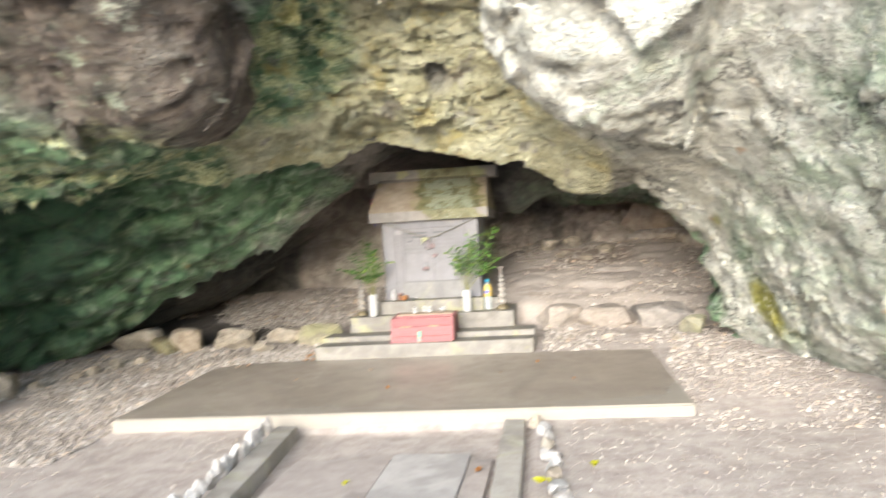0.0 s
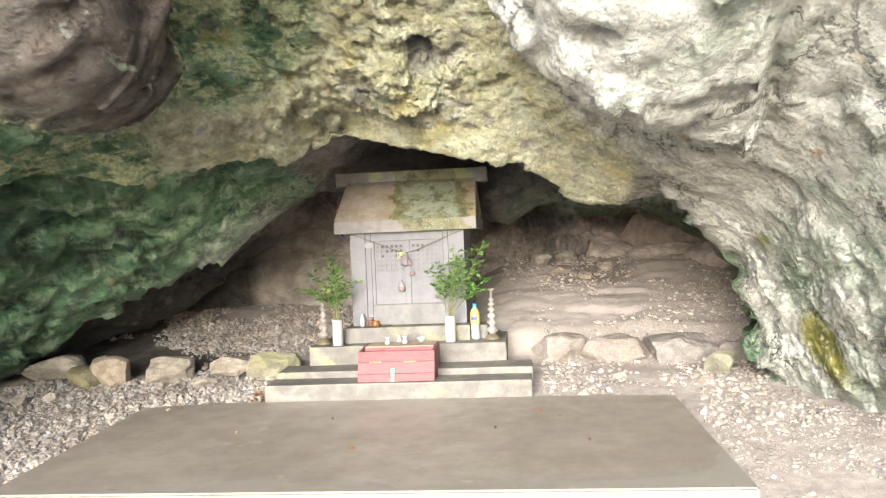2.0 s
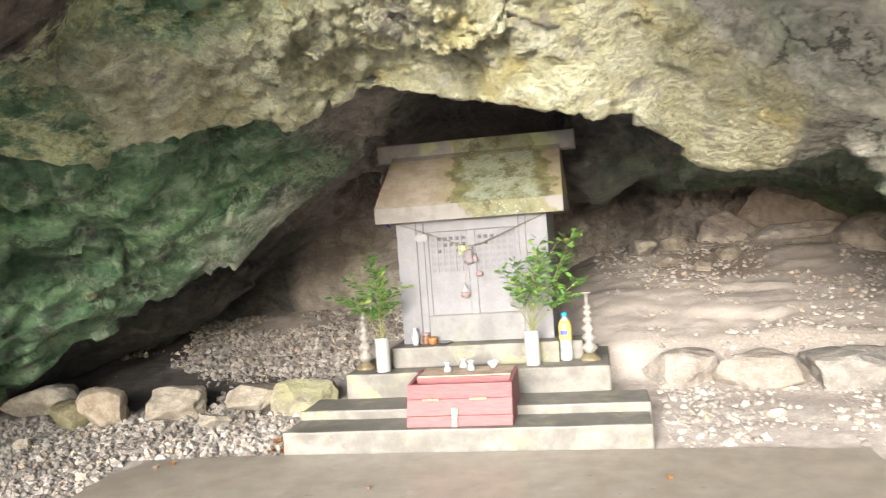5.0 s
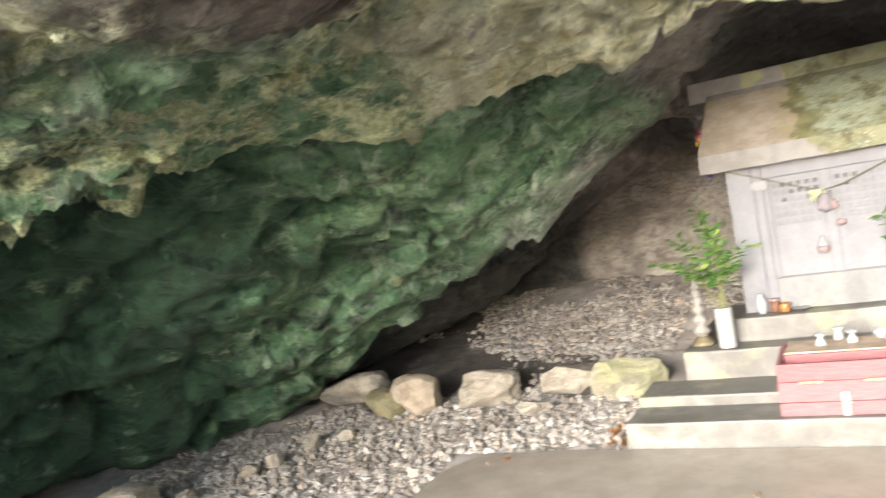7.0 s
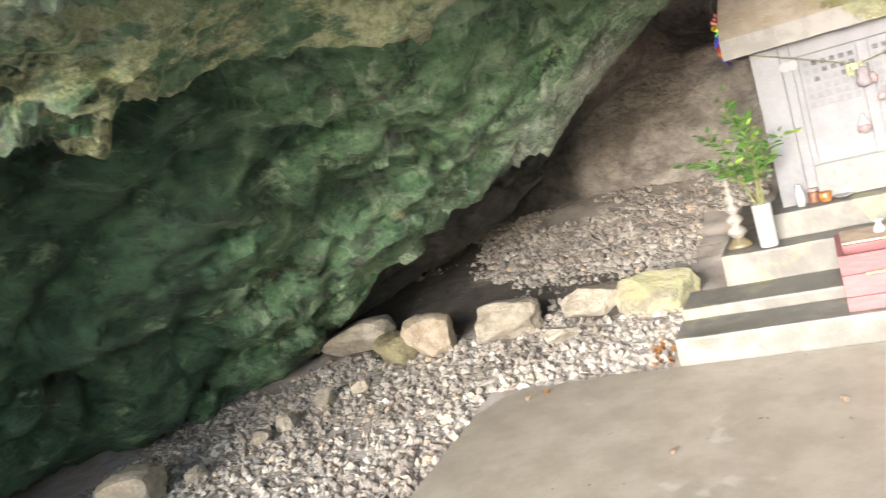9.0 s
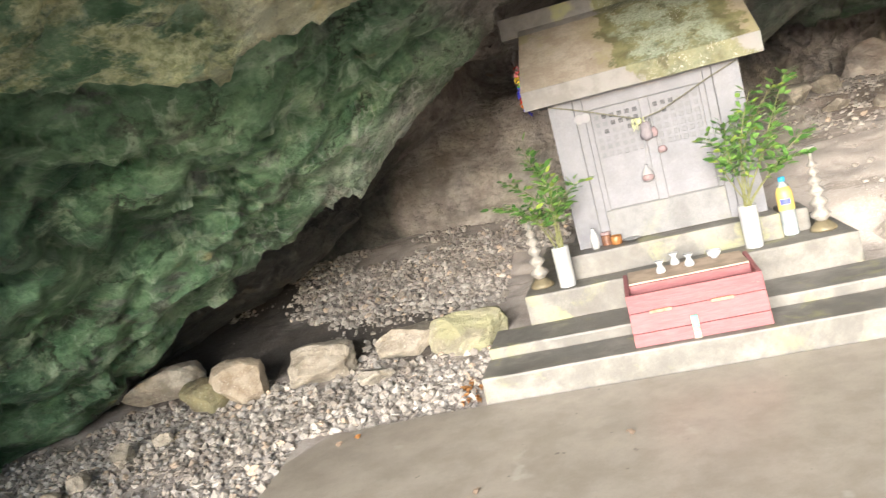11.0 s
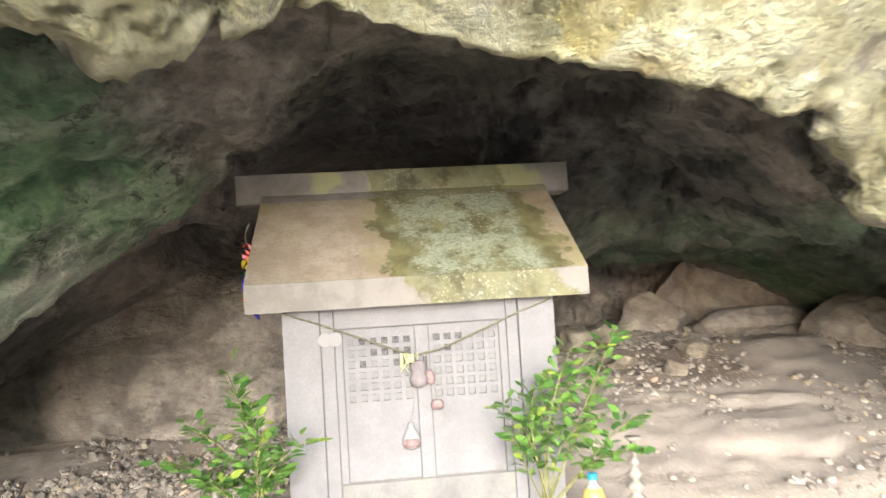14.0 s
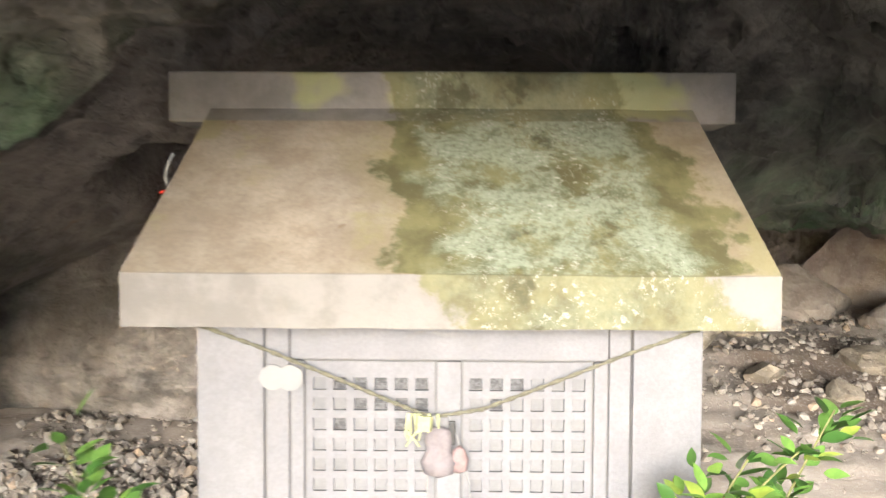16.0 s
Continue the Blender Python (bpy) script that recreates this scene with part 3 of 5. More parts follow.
def grid_faces(rows, cols):
    i = np.arange(rows * cols).reshape(rows, cols)
    return np.stack([i[:-1, :-1], i[:-1, 1:], i[1:, 1:], i[1:, :-1]], -1).reshape(-1, 4)


def build_ground():
    gx, gy = spread(-5.2, 4.2, 0.04, 380), spread(2.6, 13.4, 0.04, 380)
    X, Y = np.meshgrid(gx, gy)
    Z = floor_height(X, Y)
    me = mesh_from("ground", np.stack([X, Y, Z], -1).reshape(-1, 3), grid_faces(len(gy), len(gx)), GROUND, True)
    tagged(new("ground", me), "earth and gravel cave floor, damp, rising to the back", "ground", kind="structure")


build_ground()


# ---- the cave: rock vault, lofted from sections across the cave ----
XK = [-7, -5, -4.2, -3.4, -2.8, -2.2, -1.6, -1.15, -0.77, -0.4, 0.2, 0.6, 0.95, 1.3, 1.65, 2.0, 2.2, 2.5, 2.9, 3.5, 6]
# mouth and hall lie out of view; their heights set how much daylight enters
MOUTH_Z = [-1.0, 0.3, 1.6, 3.2, 4.4, 5.2, 5.6, 5.7, 5.7, 5.7, 5.7, 5.7, 5.7, 5.6, 5.4, 5.1, 4.9, 4.3, 3.0, 1.2, 0.0]
HALL_Z = [-1.0, -0.2, 0.9, 2.2, 2.9, 3.1, 3.2, 3.5, 3.8, 3.9, 3.8, 3.5, 3.4, 3.3, 3.2, 3.0, 2.8, 2.3, 1.4, 0.4, -0.5]
BOULDER_Z = [-0.4, 0.9, 1.6, 2.0, 2.1, 2.2, 2.25, 2.95, 3.3, 3.5, 3.3, 2.6, 2.15, 2.0, 1.95, 1.87, 1.65, 1.25, 0.5, -0.3, -1]
FACE_Z = [-0.3, 0.85, 1.55, 1.9, 2.05, 2.1, 2.2, 2.75, 3.0, 2.95, 2.9, 2.85, 2.45, 2.1, 1.72, 1.62, 1.45, 0.85, -0.05, -0.5, -1]
LOWFACE_Z = [-0.3, 0.8, 1.5, 1.8, 1.92, 1.98, 2.05, 2.2, 2.4, 2.35, 2.5, 2.4, 1.9, 1.72, 1.6, 1.45, 1.22, 0.5, -0.25, -0.6, -1]
BROW_Y = [5.3, 5.4, 5.5, 5.7, 6.05, 6.65, 6.95, 7.3, 7.6, 7.6, 7.55, 7.7, 8.2, 8.0, 7.75, 8.0, 8.1, 8.1, 8.1, 8.1, 8.1]
BROW_Z = [-0.3, 0.7, 1.35, 1.7, 1.78, 1.74, 1.84, 1.9, 2.11, 2.06, 1.9, 1.84, 1.53, 1.48, 1.52, 1.2, 0.9, -0.1, -0.3, -0.6, -1]
RECESS = [0, 0.1, 0.25, 0.38, 0.46, 0.48, 0.36, 0.2, 0.12, 0.15, 0.2, 0.15, 0.15, 0.15, 0.1, 0.3, 0.5, 1.3, 1.4, 1.3, 0]
SHELF_DROP = [0, 0, 0.15, 0.22, 0.3, 0.3, 0.15, 0, 0, 0, 0, 0, 0, 0, 0, 0, 0, 0, 0, 0, 0]
EDGE_Y = [8, 8, 8.4, 8.6, 8.65, 8.65, 8.75, 8.9, 9, 9, 9, 8.95, 8.95, 8.7, 8.4, 8.55, 8.6, 8.7, 8.8, 8.8, 8.8]
EDGE_Z = [-0.5, -0.1, 0.2, 0.62, 0.95, 1.18, 1.6, 1.94, 2.26, 2.36, 2.3, 1.95, 1.7, 1.62, 1.62, 1.5, 1.35, 1.2, 1.1, 0.8, -0.5]
UNDERCUT = [0, 0, 0.05, 0.2, 0.36, 0.42, 0.36, 0.2, 0.1, 0.1, 0.1, 0.1, 0.05, 0, 0, 0.05, 0.1, 0.1, 0.1, 0, 0]
INNER_Z = [-0.5, -0.3, 0.25, 0.5, 0.95, 1.65, 1.95, 2.1, 2.2, 2.2, 2.15, 1.9, 1.7, 1.6, 1.6, 1.6, 1.55, 1.45, 1.3, 0.9, -0.5]
BACK_Z = [-0.8, -0.5, 0.2, 0.8, 1.2, 1.5, 1.7, 1.8, 1.8, 1.8, 1.8, 1.7, 1.55, 1.5, 1.5, 1.5, 1.45, 1.3, 1.0, 0.4, -0.8]
BACK_Y = [10.6, 10.6, 10.8, 11, 11.1, 11.2, 11.2, 11.2, 11.3, 11.4, 11.6, 12, 12.4, 12.6, 12.8, 12.9, 12.9, 12.8, 12.6, 12.3, 12]


def build_vault():
    xs = np.concatenate([np.arange(-7, -4.6, 0.06), np.arange(-4.6, 3.2, 0.0185), np.arange(3.2, 6.05, 0.06)])

    def col(values):
        even = np.arange(-7.2, 6.2, 0.02)
        return np.interp(xs, even, smooth_rows(np.interp(even, XK, values), 4.0, 0))

    one = np.ones_like(xs)
    by, bz, ey, ez, ky = col(BROW_Y), col(BROW_Z), col(EDGE_Y), col(EDGE_Z), col(BACK_Y)
    ys = [one * 1.8, one * 3.4, np.minimum(np.interp(xs, [0.2, 0.7], [5.0, 5.8]), by - 1.6), by - 1.25, by - 0.65, by, by + 0.24, by + 0.24 + 0.35 * (ey - by - 0.24), ey, ey + 0.35, ey + 1.5, ky, ky + 0.5]
    zs = [col(MOUTH_Z), col(HALL_Z), col(BOULDER_Z), col(FACE_Z), col(LOWFACE_Z), bz, bz + col(RECESS), 0.65 * (bz + col(RECESS)) + 0.35 * ez - col(SHELF_DROP), ez, ez + col(UNDERCUT), col(INNER_Z), col(BACK_Z), one * -0.6]
    counts = [20, 44, 56, 50, 56, 18, 40, 58, 18, 48, 36, 52]
    k = np.concatenate([i + np.arange(c) / c for i, c in enumerate(counts)] + [[len(counts)]])
    ys, zs = np.array(ys), np.array(zs)
    lo = np.minimum(k.astype(int), len(counts) - 1)
    f = (k - lo)[:, None]
    Y = smooth_rows(ys[lo] * (1 - f) + ys[lo + 1] * f, 1.6, 0)
    Z = smooth_rows(zs[lo] * (1 - f) + zs[lo + 1] * f, 1.6, 0)
    X = np.broadcast_to(xs, Y.shape)
    # section index, with the shelf counted half way between recess and edge
    kk = np.where(k > 7, k - 1, np.where(k > 6, 6 + (k - 6) * 0.5, k))
    kk = np.where((k > 7) & (k < 8), 6.5 + (k - 7) * 0.5, kk)
    K = np.broadcast_to(kk[:, None], Y.shape)
    # the lip of the brow hangs a little over the opening
    Z = Z - 0.075 * np.exp(-((K - 5.0) / 0.3) ** 2) * sstep(X, -1.1, -0.8) * (1 - sstep(X, 0.35, 0.6))
    P = np.stack([X, Y, Z], -1)
    N = np.cross(np.gradient(P, axis=0), np.gradient(P, axis=1))
    N /= np.linalg.norm(N, axis=-1, keepdims=True) + 1e-9
    # normals point into the cave
    if N[np.abs(k - 3.5).argmin(), len(xs) // 2, 1] > 0:
        N = -N
    calm = 1 - (0.40 + 0.22 * sstep(-X, 0.7, 1.2)) * sstep(K, 8.2, 9.2)
    Q = np.stack([X * 0.8 + Z * 0.5, Y, Z * 1.9 - X * 0.55], -1)
    W = P + 0.12 * np.stack([vnoise(P, 3, 31), vnoise(P, 3, 32), vnoise(P, 3, 33)], -1)
    T = np.stack([W[..., 0] * 0.9 + W[..., 2] * 0.4, W[..., 1], W[..., 2] * 1.25 - W[..., 0] * 0.35], -1)
    smooth_rock = np.clip(sstep(-X, 1.2, 1.8) * sstep(K, 5.2, 5.5) + sstep(X, 0.6, 0.9) * (1 - sstep(K, 3.2, 3.8)) + sstep(X, 1.7, 2.0) * (1 - sstep(K, 6.5, 7.0)), 0, 1)
    d = (fbm(P, 1.3, 3, 1) - 0.5) * 0.13 + (ridged(Q, 1.7, 2, 4) - 0.62) * 0.12 + facets(T, 2.1, 3) * 0.28
    d += facets(T, 5.5, 8) * 0.12 * (1 - 0.35 * smooth_rock) + (facets(W, 13.0, 5) * 0.065 + (fbm(W, 9, 4, 12) - 0.5) * 0.06) * (1 - 0.62 * smooth_rock)
    # flakes in the crust of the brow
    flake = np.stack([W[..., 0] * 1.4 + W[..., 2] * 0.8, W[..., 1] * 0.6, W[..., 2] * 1.5 - W[..., 0] * 0.9], -1)
    scaly = sstep(K, 2.6, 3.2) * (1 - sstep(K, 5.0, 5.2)) * sstep(X, -1.45, -1.05) * (1 - sstep(X, 1.3, 1.7))
    d = d * (1 - 0.45 * scaly) + (facets(flake, 7.0, 14) * 0.045 + facets(flake, 20.0, 19) * 0.022) * scaly
    # lumpy ledges under the great bulge
    shelf = sstep(-X, 1.1, 1.5) * sstep(K, 2.9, 3.5) * (1 - sstep(K, 5.05, 5.2))
    slant = np.stack([W[..., 0] * 0.7 + W[..., 2] * 0.3, W[..., 1] * 1.2, W[..., 2] * 2.0 - W[..., 0] * 0.3], -1)
    d += shelf * (facets(slant, 4.2, 33) * 0.13 + facets(slant, 10.0, 37) * 0.07 + (fbm(W, 16, 3, 38) - 0.5) * 0.05)
    # bulges and open cracks of the big green rock
    wall = sstep(-X, 0.9, 1.5) * sstep(K, 5.15, 5.5) * (1 - sstep(K, 6.9, 7.15))
    crack = sstep(ridged(W * np.array([0.8, 1, 1.5]), 1.15, 2, 77), 0.80, 0.90)
    lump = facets(T, 1.25, 15) * 0.26 + (fbm(W, 2.4, 3, 52) - 0.5) * 0.26 - 0.07 * crack
    calm = calm * (1 - 0.25 * sstep(-X, 1.4, 2.0) * sstep(K, 6.5, 6.8) * (1 - sstep(K, 7.6, 8.2)))
    calm = calm * (1 - (0.4 + 0.2 * sstep(X, 1.5, 2.0)) * sstep(X, 0.7, 1.2) * (1 - sstep(K, 4.4, 5.0)))
    d = d + (facets(T, 5.0, 18) * 0.09 + facets(W, 14.0, 25) * 0.05) * sstep(K, 2.0, 2.6) * (1 - 0.85 * sstep(K, 4.3, 4.8))
    uneven = 0.45 + 0.75 * sstep(fbm(P, 0.9, 2, 41), 0.4, 0.62)
    d = d * uneven
    d *= calm * sstep(K, 0.0, 1.0)

    def bump(c, r, a):
        e = ((X - c[0]) / r[0]) ** 2 + ((Y - c[1]) / r[1]) ** 2 + ((Z - c[2]) / r[2]) ** 2
        return a * np.exp(-e)

    d += bump((-1.65, 5.0, 2.25), (0.35, 0.6, 0.4), 0.2) + bump((-2.4, 5.0, 2.25), (0.4, 0.6, 0.4), 0.1) + bump((1.2, 5.4, 2.3), (0.4, 0.6, 0.4), 0.12)
    d += bump((-0.85, 5.9, 2.6), (0.22, 0.9, 0.7), -0.2) + bump((-2.1, 6.8, 1.75), (0.2, 0.2, 0.2), 0.09)
    d += lump * wall * (1 - 0.8 * sstep(K, 6.55, 6.95)) * sstep(-X, 1.2, 1.9)
    d += bump((-0.9, 7.3, 1.9), (0.35, 0.6, 0.3), -0.12)
    # the white boulder stands proud of the brow and ends in a broken edge
    broken = 6.13 + 0.16 * (facets(W, 4.0, 61)) + 0.10 * (fbm(P, 3.0, 3, 62) - 0.5)
    boulder = sstep(X, 0.38 + 0.12 * (Z - 2.3), 0.55 + 0.12 * (Z - 2.3)) * (1 - sstep(X, 1.72, 1.9)) * sstep(Y, 3.2, 4.8)
    d += boulder * (0.17 * (1 - sstep(Y, broken - 0.03, broken + 0.05)) - 0.06 * sstep(Y, broken - 0.03, broken + 0.05) * (1 - sstep(Y, 6.3, 7.2)))
    # clefts: between the boulder and the side wall, and across the boulder
    seam = X - 1.86 - 0.10 * np.sin(Z * 5.0) - 0.12 * (fbm(P, 2.2, 3, 63) - 0.5)
    d -= 0.12 * np.exp(-(seam / 0.05) ** 2) * (1 - sstep(Y, 6.0, 6.6)) * sstep(Y, 3.4, 4.4)
    for z0, tilt, wide in ((2.28, 0.22, 0.013), (2.07, -0.30, 0.011), (1.86, 0.45, 0.012), (2.62, -0.1, 0.014)):
        line = Z - z0 - tilt * (X - 1.3) - 0.16 * (fbm(P, 2.6, 3, int(z0 * 100)) - 0.5)
        d -= 0.035 * np.exp(-(line / wide) ** 2) * sstep(X, 0.7, 0.8) * (1 - sstep(Y, 6.1, 6.3))
    # the great bulge beside the yellow brow, with a steep brown flank
    flank = -X - 1.24 - 0.20 * (Y - 5.3) - 0.16 * (fbm(P, 2.4, 3, 64) - 0.5)
    ahead = sstep(Y, 3.4, 4.4) * (1 - sstep(Y, 5.75, 6.15))
    d += 0.20 * sstep(flank, 0.0, 0.12) * ahead * (1 - 0.7 * sstep(-X, 2.2, 3.2))
    d -= 0.12 * np.exp(-((flank + 0.10) / 0.16) ** 2) * sstep(Y, 4.4, 5.0) * (1 - sstep(Y, 6.2, 6.8))
    # folds across the underside of the bulge
    fold = Z - 1.93 + 0.18 * (X + 1.8) + 0.2 * (fbm(P, 1.7, 3, 65) - 0.5)
    d -= 0.09 * np.exp(-(fold / 0.035) ** 2) * sstep(-X, 1.5, 1.8) * (1 - sstep(K, 4.6, 4.9)) * sstep(K, 1.4, 2.0)
    # upright folds in the recess
    d -= 0.035 * sstep(np.sin(26 * (X + 0.25 * Z + 0.1 * fbm(P, 3, 2, 66))), 0.2, 0.9) * sstep(X, -1.6, -1.35) * (1 - sstep(X, -0.95, -0.75)) * sstep(Y, 5.7, 6.1) * (1 - sstep(K, 4.6, 4.9))
    # long creases down the great green rock
    for c0, slope, deep_c in ((1.52, 0.40, 0.07), (1.12, 0.52, 0.06), (0.80, 0.30, 0.05)):
        line = Z - c0 - slope * (X + 2.7) - 0.22 * (fbm(P, 1.5, 4, int(c0 * 50)) - 0.5)
        d -= deep_c * np.exp(-(line / 0.022) ** 2) * wall * sstep(fbm(P, 1.8, 2, int(c0 * 70)), 0.42, 0.52)
    # a smooth rounded rock fills the back, with a gap over it
    hind = sstep(K, 8.4, 9.0)
    dome = bump((-1.75, 11.1, 0.75), (0.95, 1.2, 0.75), 1.0) * hind
    d = d * (1 - 0.75 * sstep(dome, 0.15, 0.5)) + 0.30 * sstep(dome, 0.1, 0.8)
    gap = bump((-1.5, 10.75, 1.72), (0.45, 0.8, 0.13), 1.0) * hind
    d -= 0.45 * sstep(gap, 0.15, 0.6)
    for z0, bow, x0 in ((1.28, 0.55, -1.75), (0.95, -0.5, -1.35), (1.05, 0.9, -1.1)):
        line = Z - z0 - bow * (X - x0) + 0.5 * (X - x0) ** 2 - 0.1 * (fbm(P, 3, 3, int(z0 * 90)) - 0.5)
        d -= 0.05 * np.exp(-(line / 0.022) ** 2) * sstep(dome, 0.2, 0.4) * (1 - sstep(np.abs(X - x0), 0.35, 0.5))
    # a dark bulge hanging from the roof behind the shrine
    pendant = bump((0.42, 10.4, 2.0), (0.48, 0.7, 0.6), 1.0) * sstep(K, 7.6, 8.2)
    d += 0.55 * sstep(pendant, 0.1, 0.85)
    hole = bump((-0.1, 6.78, 2.44), (0.115, 0.4, 0.15), 1.0)
    d -= 0.16 * sstep(hole, 0.25, 0.6)
    crack_z = 2.25 + 0.05 * np.sin(X * 3.0)
    slot = np.exp(-(((X + 0.93) / 0.13) ** 4 + ((Z - 2.37 + 0.1 * X + 0.093) / 0.016) ** 2)) * sstep(K, 3.2, 3.6)
    d -= 0.08 * slot
    rib = np.exp(-((X + 0.78 + 0.28 * (2.2 - Z)) / 0.032) ** 2) * sstep(Z, 1.9, 2.0) * (1 - sstep(Z, 2.22, 2.27)) * sstep(K, 3.6, 3.9) * (1 - sstep(K, 5.0, 5.1))
    d += 0.05 * rib
    d -= 0.075 * sstep(crack_z - Z, 0.0, 0.03) * sstep(X, -0.95, -0.85) * (1 - sstep(X, -0.25, -0.1)) * sstep(K, 3.6, 3.9) * (1 - sstep(K, 4.9, 5.05))
    P = P + N * d[..., None]
    me = mesh_from("cave_vault", P.reshape(-1, 3), grid_faces(*Y.shape), ROCK, True)
    left, right = sstep(-X, 0.95, 1.9), sstep(X, 0.4, 1.2)
    front = 1 - sstep(K, 5.0, 5.3)
    brow = sstep(K, 2.5, 3.1) * front
    yellow = brow * sstep(X, -1.75, -1.15) * (1 - sstep(X, 1.15, 1.55) * 0.9) * (1 - hole)
    yellow = np.maximum(yellow, 0.55 * sstep(K, 1.7, 2.2) * (1 - sstep(K, 2.6, 3.2)) * left * sstep(-X, 1.5, 2.0) * (1 - sstep(-X, 2.4, 3.0)))
    yellow = np.maximum(yellow, (0.84 - 0.1 * sstep(-X, 1.5, 2.2) - 0.25 * sstep(-X, 2.6, 3.4)) * (1 - 0.35 * sstep(-X, 1.4, 1.8) * (1 - sstep(K, 3.8, 4.5))) * sstep(-X, 0.9, 1.5) * sstep(K, 2.6, 3.6) * (1 - sstep(K, 5.05, 5.25)))
    yellow *= 1 - sstep(X, 0.55, 0.95) * (1 - sstep(K, 3.4, 4.0))
    yellow = yellow * (1 + 0.4 * sstep(X, -2.0, -1.7) * (1 - sstep(X, -0.7, -0.4)))
    white = 1.5 * sstep(X, 0.35, 0.7) * (1 - sstep(K, 3.3, 4.3)) + sstep(X, 1.35, 1.8) * (1 - sstep(K, 4.6, 5.1))
    white = np.maximum(np.clip(white, 0, 1) * (1 - 0.36 * sstep(X, 1.7, 2.2)), 0.6 * bump((-2.0, 5.2, 2.0), (0.4, 0.6, 0.2), 1.0))
    green = left * sstep(K, 4.95, 5.25) * (1 - sstep(K, 7.7, 8.2)) + bump((-0.95, 6.0, 2.7), (0.3, 0.9, 0.7), 1.1) + (0.55 + 0.22 * sstep(-X, 1.7, 2.2) * sstep(K, 2.4, 3.2) - 0.42 * (1 - sstep(-X, 1.6, 2.0)) * sstep(K, 3.6, 4.2)) * left * sstep(K, 0.2, 1.6) * (1 - sstep(K, 4.9, 5.1))
    green = green + 0.8 * sstep(K, 4.7, 5.2) * (1 - sstep(K, 7.0, 7.8)) * sstep(X, 1.3, 1.6) + 0.6 * sstep(X, 0.5, 0.8) * sstep(K, 6, 7) * (1 - sstep(K, 9.5, 10))
    green = green + 0.4 * sstep(X, 1.8, 2.4) * (1 - sstep(K, 3.6, 4.6)) + 0.45 * sstep(-X, 0.8, 1.2) * (1 - sstep(-X, 1.6, 2.0)) * sstep(K, 6, 6.6) * (1 - sstep(K, 7.1, 7.4))
    green = green + 0.9 * sstep(pendant, 0.05, 0.4) * sstep(X, 0.4, 0.8)
    green = green + bump((2.42, 8.05, 0.7), (0.4, 0.5, 0.75), 0.5) + 0.7 * np.exp(-((flank + 0.16) / 0.22) ** 2) * sstep(Y, 5.4, 5.9) * (1 - sstep(Y, 6.3, 6.8)) * (1 - sstep(K, 4.6, 4.9))
    green = np.clip(green, 0, 1) * (1 - 0.6 * bump((-1.2, 8.2, 1.9), (0.6, 0.9, 0.5), 1.0))
    brown = np.maximum(sstep(K, 5.6, 6.4) * sstep(X, -1.6, -1.0), sstep(K, 7.7, 8.2))
    # brown rock of the bulge, its tone lowered to carry the underside's shade
    umber = np.maximum(0.95 * np.exp(-((flank - 0.2) / 0.26) ** 2) * ahead, 0.72 * sstep(-X, 1.2, 1.4) * (1 - sstep(K, 2.6, 3.4)))
    umber = umber * (1 - 0.5 * np.exp(-((Z - 2.08) / 0.14) ** 2) * sstep(-X, 1.6, 1.8))
    brown = np.maximum(brown, 0.15 * left * (1 - sstep(K, 2.4, 3.4)))
    rim = sstep(-X, 1.3, 1.7) * sstep(K, 6.65, 6.95) * (1 - sstep(K, 7.05, 7.25)) * (1 - sstep(-X, 3.1, 3.7))
    green = green * (1 - 0.3 * rim)
    pale = sstep(-X, 1.4, 1.8) * (1 - sstep(-X, 2.4, 3.1)) * sstep(K, 6.5, 6.9) * (1 - sstep(K, 7.0, 7.2))
    green = green * (1 - 0.28 * pale)
    white = np.maximum(white, np.maximum(0.4 * rim, 0.55 * pale))
    yellow = np.maximum(yellow, bump((-1.9, 4.9, 2.1), (0.55, 0.6, 0.22), 0.7))
    # deep green algae; the shade on the far wall and its foot is painted in too
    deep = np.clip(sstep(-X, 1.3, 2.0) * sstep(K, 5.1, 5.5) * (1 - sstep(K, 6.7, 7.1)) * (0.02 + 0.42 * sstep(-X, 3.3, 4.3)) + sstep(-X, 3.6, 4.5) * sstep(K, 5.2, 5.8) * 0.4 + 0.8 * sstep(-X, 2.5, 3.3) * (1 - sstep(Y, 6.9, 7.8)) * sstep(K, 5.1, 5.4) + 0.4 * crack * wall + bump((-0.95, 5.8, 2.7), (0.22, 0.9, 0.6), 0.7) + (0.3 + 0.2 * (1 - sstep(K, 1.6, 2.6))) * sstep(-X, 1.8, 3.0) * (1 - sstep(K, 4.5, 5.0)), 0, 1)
    dark_rock_shade = sstep(X, -1.7, -0.9) * (1 - sstep(X, 0.9, 1.6)) * (0.55 * sstep(K, 5.15, 5.5) + 0.45 * sstep(K, 6.3, 7.2)) * (1 - sstep(K, 10.0, 10.6)) * (0.85 - 0.22 * sstep(K, 7.6, 8.4))
    dark_rock_shade = np.maximum(dark_rock_shade, 0.2 * sstep(-X, 0.9, 1.3) * (1 - sstep(K, 2.4, 3.2)))
    dark_rock_shade = np.maximum(dark_rock_shade, 0.55 * sstep(X, 0.6, 1.0) * sstep(K, 6.3, 7.2) * (1 - sstep(K, 9.2, 9.8)))
    # shade behind the lip of the green rock, put into the colour
    dark_rock_shade = np.maximum(dark_rock_shade, 0.95 * sstep(-X, 1.4, 1.9) * sstep(K, 7.08, 7.2) * (1 - sstep(K, 8.2, 8.7)))
